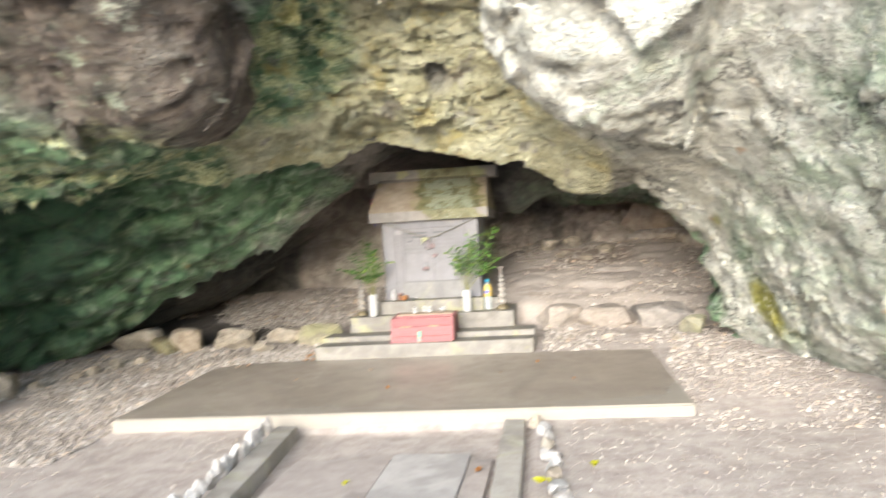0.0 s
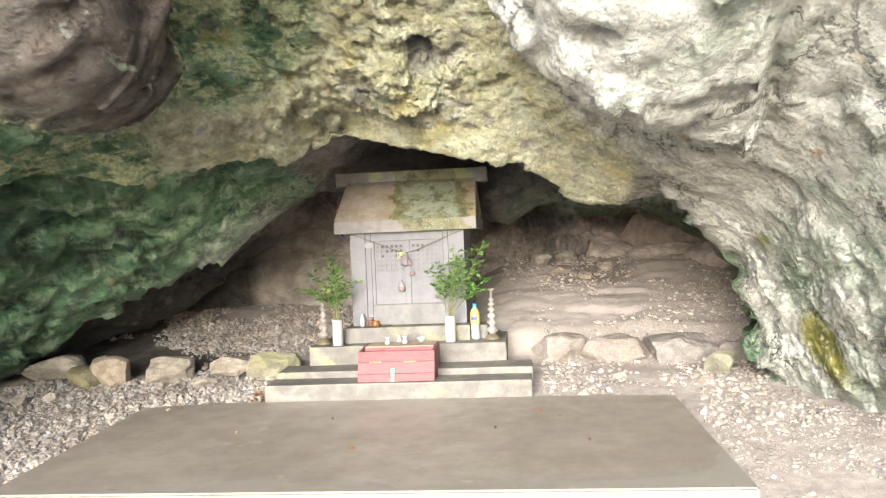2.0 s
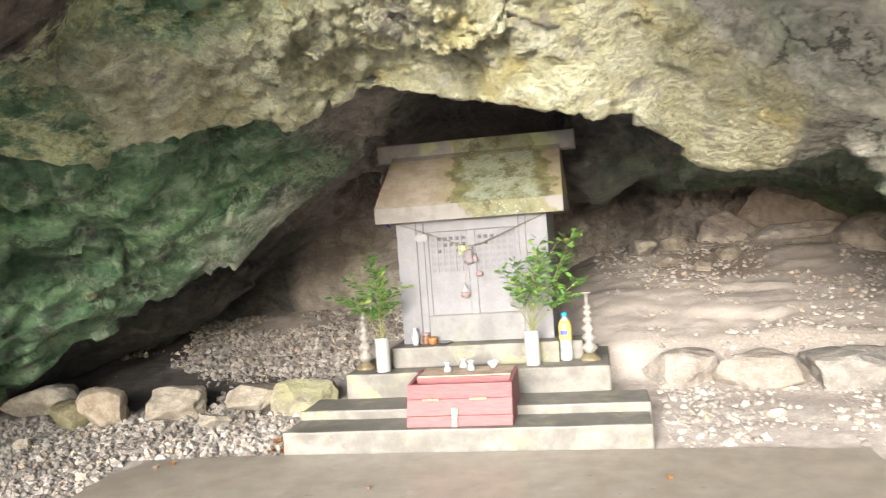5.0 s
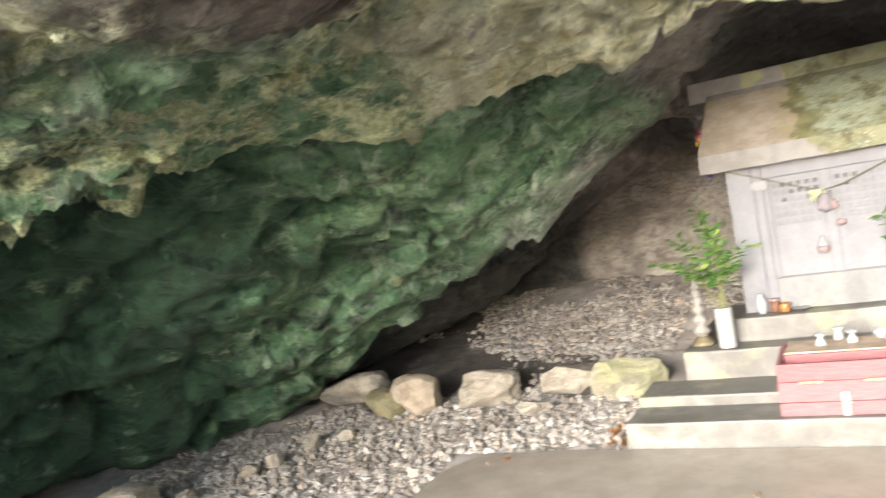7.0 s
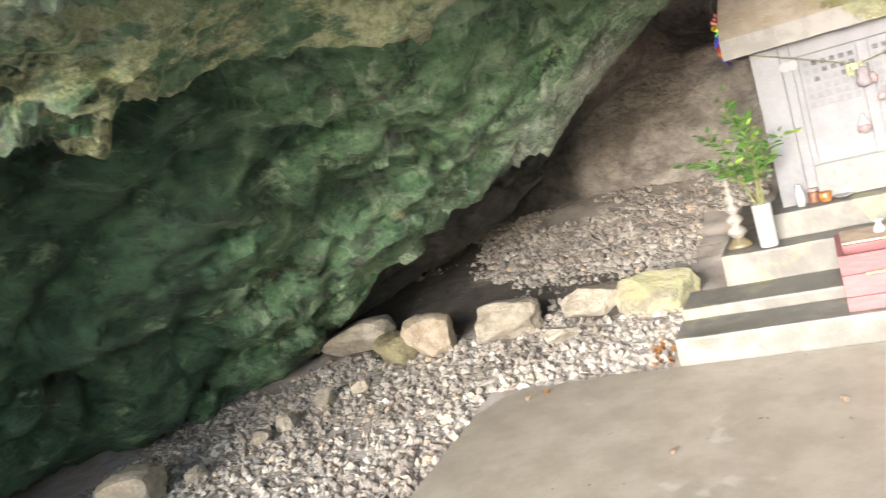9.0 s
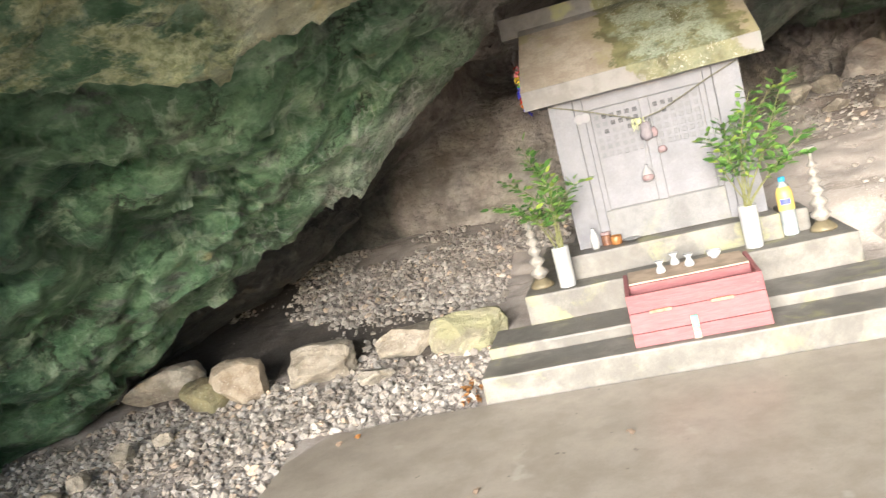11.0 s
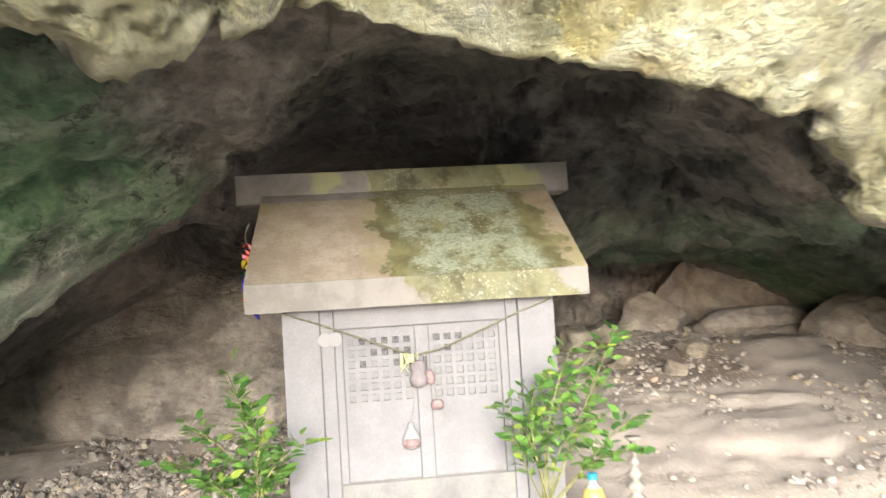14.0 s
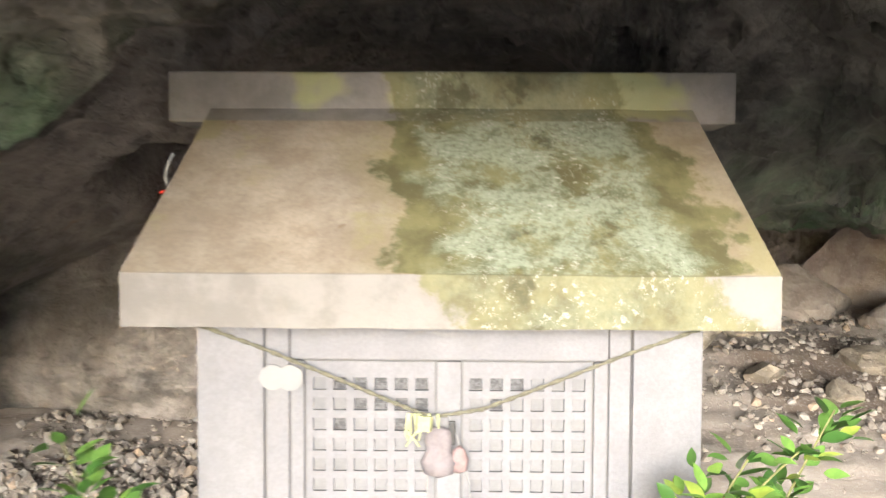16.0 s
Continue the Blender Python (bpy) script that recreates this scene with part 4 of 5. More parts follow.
    dark_rock_shade = np.maximum(dark_rock_shade, 0.9 * sstep(pendant, 0.1, 0.4) * (1 - 0.7 * sstep(X, 0.45, 0.8)))
    # shade of the low hollow further back, painted the same way
    dark_rock_shade = np.maximum(dark_rock_shade, 0.95 * sstep(-X, 2.0, 2.7) * sstep(K, 7.08, 7.2))
    dark_rock_shade = np.where(dome > 0.12, np.minimum(dark_rock_shade, 1 - 0.9 * sstep(dome, 0.12, 0.4)), dark_rock_shade)
    moss = bump((2.55, 7.3, 0.3), (0.3, 0.3, 0.42), 0.9) + bump((2.22, 7.35, 0.95), (0.07, 0.25, 0.35), 0.75)
    for name, values in (("yellow", yellow), ("white", white), ("green", green), ("brown", brown), ("moss", moss), ("deep_green_shade", deep), ("dark_rock_shade", dark_rock_shade), ("umber", umber)):
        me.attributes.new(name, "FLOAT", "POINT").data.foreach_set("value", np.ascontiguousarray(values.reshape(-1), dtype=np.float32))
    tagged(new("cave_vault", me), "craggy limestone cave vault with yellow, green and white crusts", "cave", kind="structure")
    # hillside over the cave: the outer side of the rock
    H = P[::6, ::6].copy()
    hx, hy = H[..., 0], H[..., 1]
    top = 6.2 - 0.16 * hx ** 2 + (fbm(H * np.array([1, 1, 0]), 0.5, 4, 3) - 0.5) * 1.5
    H[..., 2] = np.maximum(np.maximum(top, H[..., 2] + 0.7), -0.5)
    rows, cols = hx.shape
    rim = P[0, ::6]
    verts = np.concatenate([H.reshape(-1, 3), rim])
    faces = grid_faces(rows, cols).tolist()
    base = rows * cols
    faces += [[j, j + 1, base + j + 1, base + j] for j in range(cols - 1)]
    hm = mesh_from("hillside", verts, faces, ROCK, True)
    tagged(new("hillside", hm), "rocky hillside above the cave mouth", "hillside", kind="structure")


build_vault()


# ---- gravel ----
def build_gravel():
    """Angular chips strewn over the floor: many small, few large."""
    rng = np.random.default_rng(11)
    bm = bmesh.new()
    bmesh.ops.create_icosphere(bm, subdivisions=1, radius=1)
    ball = np.array([v.co[:] for v in bm.verts])
    ball_faces = np.array([[v.index for v in f.verts] for f in bm.faces])
    bm.free()
    hull = bmesh.new()
    for v in ball[:12]:
        hull.verts.new(v)
    bmesh.ops.convex_hull(hull, input=list(hull.verts))
    hull.verts.index_update()
    bv = np.array([v.co[:] for v in hull.verts])
    bf = np.array([[v.index for v in f.verts] for f in hull.faces])
    hull.free()

    def shapes(base):
        made = []
        for _ in range(16):
            k = 1 + 0.6 * (rng.random(len(base)) - 0.5)
            made.append(base * k[:, None] * np.array([1, 0.7 + 0.35 * rng.random(), 0.6 + 0.35 * rng.random()]))
        return np.array(made)

    V, F, total = [], [], 0
    # (x0, x1, y0, y1, count, smallest, largest)
    for x0, x1, y0, y1, count, s0, s1 in ((-4.4, -1.6, 6.4, 8.5, 28000, 0.005, 0.03), (-4.2, -1.2, 8.5, 11.2, 26000, 0.005, 0.034), (-5.0, -2.6, 5.0, 6.8, 7000, 0.008, 0.026), (-5.0, -3.9, 6.4, 8.6, 5000, 0.007, 0.03), (0.6, 2.6, 7.0, 9.0, 5000, 0.004, 0.034), (1.7, 3.0, 5.4, 7.4, 2600, 0.005, 0.022), (0.3, 2.8, 9.0, 12.4, 8000, 0.004, 0.03), (0.8, 3.2, 2.8, 5.8, 1500, 0.004, 0.012), (-3.6, -1.4, 2.8, 5.7, 1500, 0.004, 0.012), (-1.0, 0.4, 3.0, 5.7, 300, 0.004, 0.009)):
        x, y = rng.uniform(x0, x1, count), rng.uniform(y0, y1, count)
        dens = fbm(np.stack([x, y, 0 * x], -1), 1.6, 3, 21)
        keep = (dens > 0.41 + 0.13 * sstep(-x, 1.7, 2.2) * sstep(y, 8.5, 8.7) * (1 - sstep(y, 9.0, 9.7)) + 0.2 * sstep(-x - 0.45 * (y - 9.0), 2.7, 3.3) * sstep(y, 8.4, 8.8) + 0.04 * sstep(y, 8.4, 8.8) + 0.05 * rng.standard_normal(count)) & ~((x > -2.6) & (x < 1.72) & (y > 5.72) & (y < 7.78)) & ~((x > -1.65) & (x < 0.65) & (y > 7.7) & (y < 10.1))
        x, y = x[keep], y[keep]
        z = floor_height(x, y)
        size = s0 + (s1 - s0) * rng.random(len(x)) ** 4.5
        for base, faces, pick in ((bv, bf, size < 0.016), (ball, ball_faces, size >= 0.016)):
            m = int(pick.sum())
            if not m:
                continue
            body = shapes(base)[rng.integers(0, 16, m)] * size[pick][:, None, None]
            a, t = rng.uniform(0, 6.283, m)[:, None], rng.normal(0, 0.25, m)[:, None]
            c, sn = np.cos(a), np.sin(a)
            q = np.stack([body[..., 0] * c - body[..., 1] * sn, body[..., 0] * sn + body[..., 1] * c, body[..., 2] + body[..., 0] * t], -1)
            V.append((q + np.stack([x[pick], y[pick], z[pick] + size[pick] * 0.25], -1)[:, None, :]).reshape(-1, 3))
            F.append((faces[None] + (total + len(base) * np.arange(m))[:, None, None]).reshape(-1, 3))
            total += m * len(base)
    me = mesh_from("gravel", np.concatenate(V), np.concatenate(F), GRAVEL)
    tagged(new("gravel", me), "loose pale angular gravel scattered over the floor", "gravel", kind="stuff")


build_gravel()


# ---- loose stones ----

def stone(x, y, size, turn, seed, material, label, group, lift=0.55, tilt=0, cuts=11, deep=0.42, boxy=0.0):
    me_ob = part("stone", rock_mesh(size, seed, cuts, 4, 0.045, deep, boxy), material)
    z = float(floor_height(np.array([x]), np.array([y]))[0])
    me_ob.matrix_world = pose(x, y, z + size[2] * lift, tilt, 0, turn)
    return tagged(me_ob, label, "stone", group)


DAMP = stone_material("damp_mossy_stone", (0.075, 0.062, 0.035), (0.16, 0.135, 0.075), 0.3)
TAN = stone_material("tan_stone", (0.22, 0.172, 0.122), (0.36, 0.305, 0.238))
for x, y, size, turn, seed, mat, label, tilt in (
    (-3.98, 8.72, (0.33, 0.2, 0.16), 12, 21, STONE, "flat grey boulder at the end of a stone row", 0),
    (-3.50, 8.48, (0.19, 0.17, 0.16), -20, 22, DAMP, "damp mossy brown boulder in a stone row", 0),
    (-3.25, 8.46, (0.22, 0.17, 0.19), 35, 23, TAN, "leaning angular tan boulder in a stone row", 18),
    (-2.78, 8.62, (0.30, 0.19, 0.15), -6, 24, STONE, "blocky pale grey boulder in a stone row", 0),
    (-2.20, 8.78, (0.26, 0.18, 0.13), 10, 26, STONE, "low grey boulder in a stone row", 0),
    (-1.83, 8.72, (0.29, 0.2, 0.15), -8, 27, MOSSY, "yellow-mossed block beside the concrete steps", 0),
):
    stone(x, y, size, turn, seed, mat, label, "row of stones along the gravel", 0.5, tilt, 9, 0.52, 0.4)
for x, y, s, turn, seed in ((-2.34, 8.38, 0.12, 30, 31), (-3.75, 7.86, 0.12, 10, 32), (-3.85, 7.60, 0.10, 50, 33), (-3.93, 7.42, 0.09, 80, 34), (-3.62, 8.02, 0.07, 20, 35), (-4.30, 6.80, 0.24, 40, 36), (-4.10, 7.05, 0.10, 15, 37), (-4.42, 6.95, 0.13, 70, 38), (-3.55, 8.0, 0.08, 0, 39)):
    stone(x, y, (s, s * 0.8, s * 0.7), turn, seed, STONE, "small loose angular stone on the gravel", "small stones on the gravel", 0.4)
TERRACE = stone_material("grey_boulder", (0.15, 0.134, 0.12), (0.25, 0.225, 0.203))
for x, y, size, turn, seed, label in (
    (0.84, 8.93, (0.30, 0.22, 0.24), 4, 41, "rounded pale boulder edging the earth terrace"),
    (1.34, 8.90, (0.36, 0.22, 0.22), -5, 42, "flat grey boulder edging the earth terrace"),
    (1.92, 8.86, (0.42, 0.24, 0.22), 3, 43, "long flat grey boulder edging the earth terrace"),
    (2.33, 8.80, (0.17, 0.16, 0.17), 25, 44, "small tan stone edging the earth terrace"),
):
    stone(x, y, size, turn, seed, TERRACE, label, "stones edging the terrace", -0.05, 0, 9, 0.6, 0.5)
stone(2.18, 8.42, (0.17, 0.15, 0.14), 15, 45, MOSSY, "pale mossy block at the foot of the rock wall", "", 0.5)
stone(2.22, 8.62, (0.11, 0.07, 0.05), 35, 46, STONE, "thin white stone chip beside the wall", "", 0.5)
for x, y, s, seed in ((0.82, 8.30, 0.06, 51), (0.92, 8.33, 0.05, 52), (1.28, 8.25, 0.08, 53), (1.95, 8.1, 0.07, 54), (0.95, 10.8, 0.14, 55), (1.25, 10.6, 0.12, 56), (1.5, 10.9, 0.16, 57), (0.75, 11.2, 0.2, 58), (1.1, 11.5, 0.18, 59)):
    stone(x, y, (s, s * 0.8, s * 0.6), seed * 37, seed, STONE, "pale loose stone lying on the earth", "loose stones by the terrace", 0.4)
# big rounded rocks
EARTHROCK = stone_material("brown_rock", (0.28, 0.245, 0.22), (0.46, 0.415, 0.375))
for x, y, size, turn, seed, label in (
    (2.75, 12.35, (1.0, 0.55, 0.62), -8, 72, "broken grey-brown rock mass at the back of the cave"),
    (1.75, 12.3, (0.42, 0.4, 0.26), 25, 62, "fractured brown rock at the back of the cave"),
    (2.35, 11.75, (0.5, 0.34, 0.17), 12, 67, "flat slab of brown rock at the back of the cave"),
    (2.95, 11.2, (0.5, 0.5, 0.25), 40, 66, "low brown rock at the back of the cave"),
):
    stone(x, y, size, turn, seed, EARTHROCK, label, "fallen rocks at the back", 0.12, 0, 9, 0.5)
stone(3.02, 5.25, (0.36, 0.36, 0.40), 20, 63, STONE, "rounded grey boulder against the cave wall", "", 0.35)
stone(-4.15, 6.15, (0.22, 0.25, 0.16), 0, 64, STONE, "dark stone at the foot of the green wall", "", 0.45)

# ---- concrete slab before the shrine, and the path ----
def outline(points, z_top, thick, bevel=0.012, slope=None):
    """A plate with the given outline; slope gives the top's height at (x, y)."""
    bm = bmesh.new()
    vs = [bm.verts.new((x, y, z_top)) for x, y in points]
    f = bm.faces.new(vs)
    ext = bmesh.ops.extrude_face_region(bm, geom=[f])
    for v in [g for g in ext["geom"] if isinstance(g, bmesh.types.BMVert)]:
        v.co.z -= thick
    bmesh.ops.bevel(bm, geom=list(bm.edges), offset=bevel, segments=2, affect="EDGES")
    if slope:
        for v in bm.verts:
            v.co.z += slope(v.co.x, v.co.y)
    return bm


slab = part("concrete_slab", outline([(-2.58, 5.76), (1.69, 5.76), (1.64, 7.70), (0.7, 7.752), (-1.9, 7.752), (-2.42, 7.70), (-2.56, 7.45)], 0.0, 0.14, 0.012, lambda x, y: (y - 7.75) * 0.05), SLAB)
tagged(slab, "wet grey-brown concrete slab before the shrine", "slab", kind="structure")
path = tagged(empty("paved_path", (-0.25, 4.5, -0.3)), "worn paved path of dull concrete with a pale centre strip", "path", kind="structure")
part("paving", slabs((-0.86, -0.262, 1.2, 4.95, -0.34, -0.205), bevel=0.008, rough=0.004), PAVE, path)
part("paving", slabs((0.222, 0.36, 1.2, 4.93, -0.34, -0.21), bevel=0.008, rough=0.004), PAVE, path)
part("centre_strip", slabs((-0.258, 0.218, 1.2, 5.02, -0.34, -0.2), bevel=0.008, rough=0.004), PAVE_PALE, path, "pale grey concrete strip")


def leaning_kerb(name, x0, x1, half, z0, z1, y0, y1, mat, label):
    bm = slabs((-half, half, 0, 1, z0, z1), bevel=0.012, rough=0.006, seed=4)
    for v in bm.verts:
        t = v.co.y
        v.co.x += x1 * (1 - t) + x0 * t
        v.co.y = y0 + (y1 - y0) * t
    return tagged(part(name, bm, mat), label, "kerb", kind="structure")


leaning_kerb("kerb_1", -1.15, -0.80, 0.075, -0.33, -0.14, 2.0, 5.62, KERB, "weathered concrete kerb beside the path")
leaning_kerb("kerb_2", 0.46, 0.50, 0.075, -0.33, -0.165, 2.0, 5.74, KERB, "flat worn concrete kerb beside the path")
WHITE_STONE = stone_material("white_stone", (0.22, 0.215, 0.21), (0.44, 0.43, 0.42))
rr = random.Random(3)
for i in range(14):
    y = 5.55 - i * 0.155
    t = (5.62 - y) / 3.62
    ob = part("edging_stone", rock_mesh((0.035 + 0.02 * rr.random(), 0.07, 0.075 + 0.03 * rr.random()), 70 + i, level=2), WHITE_STONE)
    ob.matrix_world = pose(-1.27 + 0.35 * t + rr.uniform(-0.015, 0.015), y, -0.12, rr.uniform(-14, 14), rr.uniform(-15, 15), rr.uniform(-25, 25))
    tagged(ob, "small upright whitish stone set along the kerb", "stone", "upright stones along the kerb")
for i in range(13):
    y = 5.66 - i * 0.2
    ob = part("edging_stone", rock_mesh((0.05 + 0.03 * rr.random(), 0.10, 0.06), 90 + i, level=2), WHITE_STONE if i % 3 else STONE)
    ob.matrix_world = pose(0.63 + 0.015 * i + rr.uniform(-0.03, 0.03), y, -0.175, rr.uniform(-10, 10), rr.uniform(-10, 10), rr.uniform(-40, 40))
    tagged(ob, "rough pale stone lying along the kerb", "stone", "rough stones along the kerb")


def fallen_leaf(x, y, z, s, mat, label, seed):
    rng = random.Random(seed)
    bm = bmesh.new()
    n = 8
    mid = [bm.verts.new(((i / n - 0.5) * s * 2, 0, 0.01 * math.sin(i))) for i in range(n + 1)]
    for sign in (1, -1):
        side = [bm.verts.new(((i / n - 0.5) * s * 2, sign * s * 0.45 * math.sin(math.pi * i / n) ** 0.8, 0.012 + 0.006 * rng.random())) for i in range(1, n)]
        rail = [mid[0]] + side + [mid[-1]]
        for i in range(n):
            vs = [mid[i], mid[i + 1], rail[i + 1], rail[i]]
            bm.faces.new(list(dict.fromkeys(vs)))
    bmesh.ops.solidify(bm, geom=list(bm.faces), thickness=0.0015)
    ob = part("fallen_leaf", bm, mat)
    ob.matrix_world = pose(x, y, z, 0, 0, rng.uniform(0, 360))
    return tagged(ob, label, "leaf", "fallen leaves")


def on_floor(x, y):
    return float(floor_height(np.array([x]), np.array([y]))[0])


fallen_leaf(0.66, 4.15, -0.11, 0.055, LEAF_YELLOW, "bright yellow fallen leaf on the kerb stones", 1)
fallen_leaf(0.95, 4.75, on_floor(0.95, 4.75) + 0.006, 0.05, LEAF_YELLOW, "yellow fallen leaf on the earth", 2)
fallen_leaf(-0.42, 4.45, -0.199, 0.025, LEAF_YELLOW, "small yellow leaf on the path", 3)
fallen_leaf(0.30, 4.65, -0.2, 0.04, LEAF_RED, "dry brown leaf on the path", 4)
for i in range(16):
    x, y = rr.uniform(-1.78, -1.62), rr.uniform(7.8, 8.1)
    fallen_leaf(x, y, on_floor(x, y) + 0.012, rr.uniform(0.018, 0.032), LEAF_RED, "dry orange fallen leaf beside the steps", 10 + i)
for i, (x, y) in enumerate(((-2.3, 7.55), (-2.22, 7.6), (-1.5, 6.9), (-0.6, 6.5), (0.3, 6.9), (0.9, 6.6), (-0.9, 7.2), (0.6, 7.3))):
    fallen_leaf(x, y, (y - 7.75) * 0.05 + 0.002, 0.022, LEAF_RED if i % 2 else BAREWOOD, "curled dry leaf on the wet slab", 40 + i)

# ---- stepped base ----
base = tagged(empty("shrine_base", (SX, 8.6, 0)), "stepped concrete base with moss stains and a damp top", "steps")
part("step", slabs((SX - 1.065, SX + 1.085, 7.756, 8.06, -0.06, 0.13), bevel=0.012, rough=0.004, seed=2), STEP, base)
part("step", slabs((SX - 1.06, SX + 1.10, 8.062, 8.41, -0.06, 0.185), bevel=0.014, rough=0.005, seed=5), STEP, base)
part("step", slabs((SX - 0.862, SX + 0.882, 8.407, 10.0, -0.06, 0.345), bevel=0.012, rough=0.004, seed=7), STEP, base)
part("plinth", slabs((SX - 0.585, SX + 0.56, 8.60, 9.95, 0.34, 0.482), bevel=0.01, rough=0.003, seed=9), STEP, base, "grey concrete plinth, damp")
block = part("concrete_block", slabs((SX + 0.585, SX + 0.72, 8.68, 8.95, 0.345, 0.47), bevel=0.012, rough=0.004), STEP)
tagged(block, "small mossy concrete block on the shrine base", "block")

# ---- the stone shrine ----
shrine = tagged(empty("stone_shrine", (SX, 9.2, 0.48)), "small pale granite shrine with a moss-stained gabled stone roof", "shrine")
BODY = ((SX - 0.525, SX + 0.525, 8.776, 9.72, 0.482, 1.36),)
part("body", slabs(*BODY, bevel=0.006), GRANITE, shrine)
for x0, x1 in ((-0.527, -0.387), (0.383, 0.527)):
    part("corner_post", slabs((SX + x0, SX + x1, 8.745, 8.81, 0.484, 1.342), bevel=0.004), GRANITE, shrine)
for x0, x1 in ((-0.383, -0.335), (0.335, 0.379)):
    part("door_jamb", slabs((SX + x0, SX + x1, 8.752, 8.812, 0.484, 1.341), bevel=0.003), GRANITE, shrine)
part("lintel", slabs((SX - 0.332, SX + 0.332, 8.75, 8.815, 1.262, 1.341), bevel=0.003), GRANITE, shrine)
part("sill_panel", slabs((SX - 0.332, SX + 0.332, 8.757, 8.815, 0.486, 0.672), bevel=0.003), PANEL, shrine, "grey damp-stained stone panel")
part("door_mullion", slabs((SX - 0.026, SX + 0.026, 8.754, 8.815, 0.676, 1.258), bevel=0.003), GRANITE, shrine)
for x0, x1 in ((-0.332, -0.304), (0.304, 0.332)):
    part("door_stile", slabs((SX + x0, SX + x1, 8.756, 8.815, 0.676, 1.258), bevel=0.003), GRANITE, shrine)

for x, y, z0, z1 in ((0.385, 8.757, 0.488, 1.338), (0.3335, 8.761, 0.488, 1.338), (0.302, 8.765, 0.68, 1.256), (0.028, 8.765, 0.68, 1.256)):
    for sign in (-1, 1):
        part("joint", slabs((SX + sign * x - 0.004, SX + sign * x + 0.004, y, 8.80, z0, z1), bevel=0.0), JOINT, shrine, "grey mortar joint")
for z in (1.26, 0.674):
    part("joint", slabs((SX - 0.33, SX + 0.33, 8.766, 8.80, z - 0.004, z + 0.004), bevel=0.0), JOINT, shrine, "grey mortar joint")


def door_leaf(side):
    x0 = SX + (-0.300 if side < 0 else 0.030)
    w = 0.27
    pitch, size = 0.0432, 0.027
    gx, gz = x0 + (w - 5 * pitch - size) / 2, 1.222
    # the leaf is pierced by six by six square recesses
    bm = bmesh.new()
    xs = [x0] + [v for i in range(6) for v in (gx + i * pitch, gx + i * pitch + size)] + [x0 + w]
    zs = [0.68] + [v for j in range(5, -1, -1) for v in (gz - j * pitch - size, gz - j * pitch)] + [1.256]
    grid = [[bm.verts.new((x, 8.762, z)) for x in xs] for z in zs]
    for j in range(len(zs) - 1):
        for i in range(len(xs) - 1):
            if i % 2 and j % 2:
                a, b, c, d = grid[j][i], grid[j][i + 1], grid[j + 1][i + 1], grid[j + 1][i]
                inner = [bm.verts.new(v.co + Vector((0, 0.012, 0))) for v in (a, b, c, d)]
                for p, q, r, s in ((a, b, 1, 0), (b, c, 2, 1), (c, d, 3, 2), (d, a, 0, 3)):
                    bm.faces.new((p, q, inner[r], inner[s]))
            else:
                bm.faces.new((grid[j][i], grid[j][i + 1], grid[j + 1][i + 1], grid[j + 1][i]))
    rim = [grid[0][0], grid[0][-1], grid[-1][-1], grid[-1][0]]
    back = [bm.verts.new(v.co + Vector((0, 0.05, 0))) for v in rim]
    bm.faces.new(back)
    for i in range(4):
        k = (i + 1) % 4
        bm.faces.new((rim[i], rim[k], back[k], back[i]))
    leaf = part("door_leaf", bm, GRANITE, shrine, "pale stone door leaf with a square lattice")
    rng = random.Random(side + 5)
    for j in range(6):
        for i in range(6):
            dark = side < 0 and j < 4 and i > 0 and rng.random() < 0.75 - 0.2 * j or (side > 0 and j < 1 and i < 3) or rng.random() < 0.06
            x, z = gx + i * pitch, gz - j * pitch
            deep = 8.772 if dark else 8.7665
            cell = part("lattice_cell", slabs((x + 0.001, x + size - 0.001, deep, 8.7745, z - size + 0.001, z - 0.001), bevel=0.0), CELL_DARK if dark else CELL, leaf, "dark recess" if dark else "")
    return leaf


door_leaf(-1)
door_leaf(1)


def roof_half(front):
    """One sloping stone slab of the gable roof, with a thick upright eave."""
    ye, yr, s = (8.657, 9.27, 1) if front else (9.883, 9.27, -1)
    prof = [(ye, 1.341), (ye, 1.447), (yr - 0.06 * s, 1.86), (yr, 1.86), (yr, 1.36), (ye + 0.16 * s, 1.341)]
    bm = bmesh.new()
    n = 40
    rings = []
    for i in range(n + 1):
        u = 2 * i / n - 1
        rings.append([bm.verts.new((SX + u * (0.65 - 0.022 * (z > 1.6)), y, z)) for y, z in prof])
    for a, b in zip(rings, rings[1:]):
        for k in range(len(prof)):
            m = (k + 1) % len(prof)
            bm.faces.new((a[k], a[m], b[m], b[k]))
    bm.faces.new(rings[0][::-1])
    bm.faces.new(rings[-1])
    sharp = [e for e in bm.edges if len(e.link_faces) == 2 and e.calc_face_angle(0) > 0.5]
    bmesh.ops.bevel(bm, geom=sharp, offset=0.007, segments=2, affect="EDGES")
    for v in bm.verts:
        v.co += Vector(noise.noise_vector(v.co * 9)) * 0.0025
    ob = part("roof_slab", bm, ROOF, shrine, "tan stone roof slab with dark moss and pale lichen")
    return ob


for side in (True, False):
    roof_half(side)
part("ridge_beam", slabs((SX - 0.743, SX + 0.743, 9.187, 9.353, 1.807, 1.94), bevel=0.008, rough=0.002), ROOF, shrine, "long square stone ridge beam, lichened")

# ---- rope, paper and charms on the shrine ----
rope = tagged(empty("straw_rope", (SX, 8.73, 1.33)), "thin straw rope strung across the shrine doors", "rope")
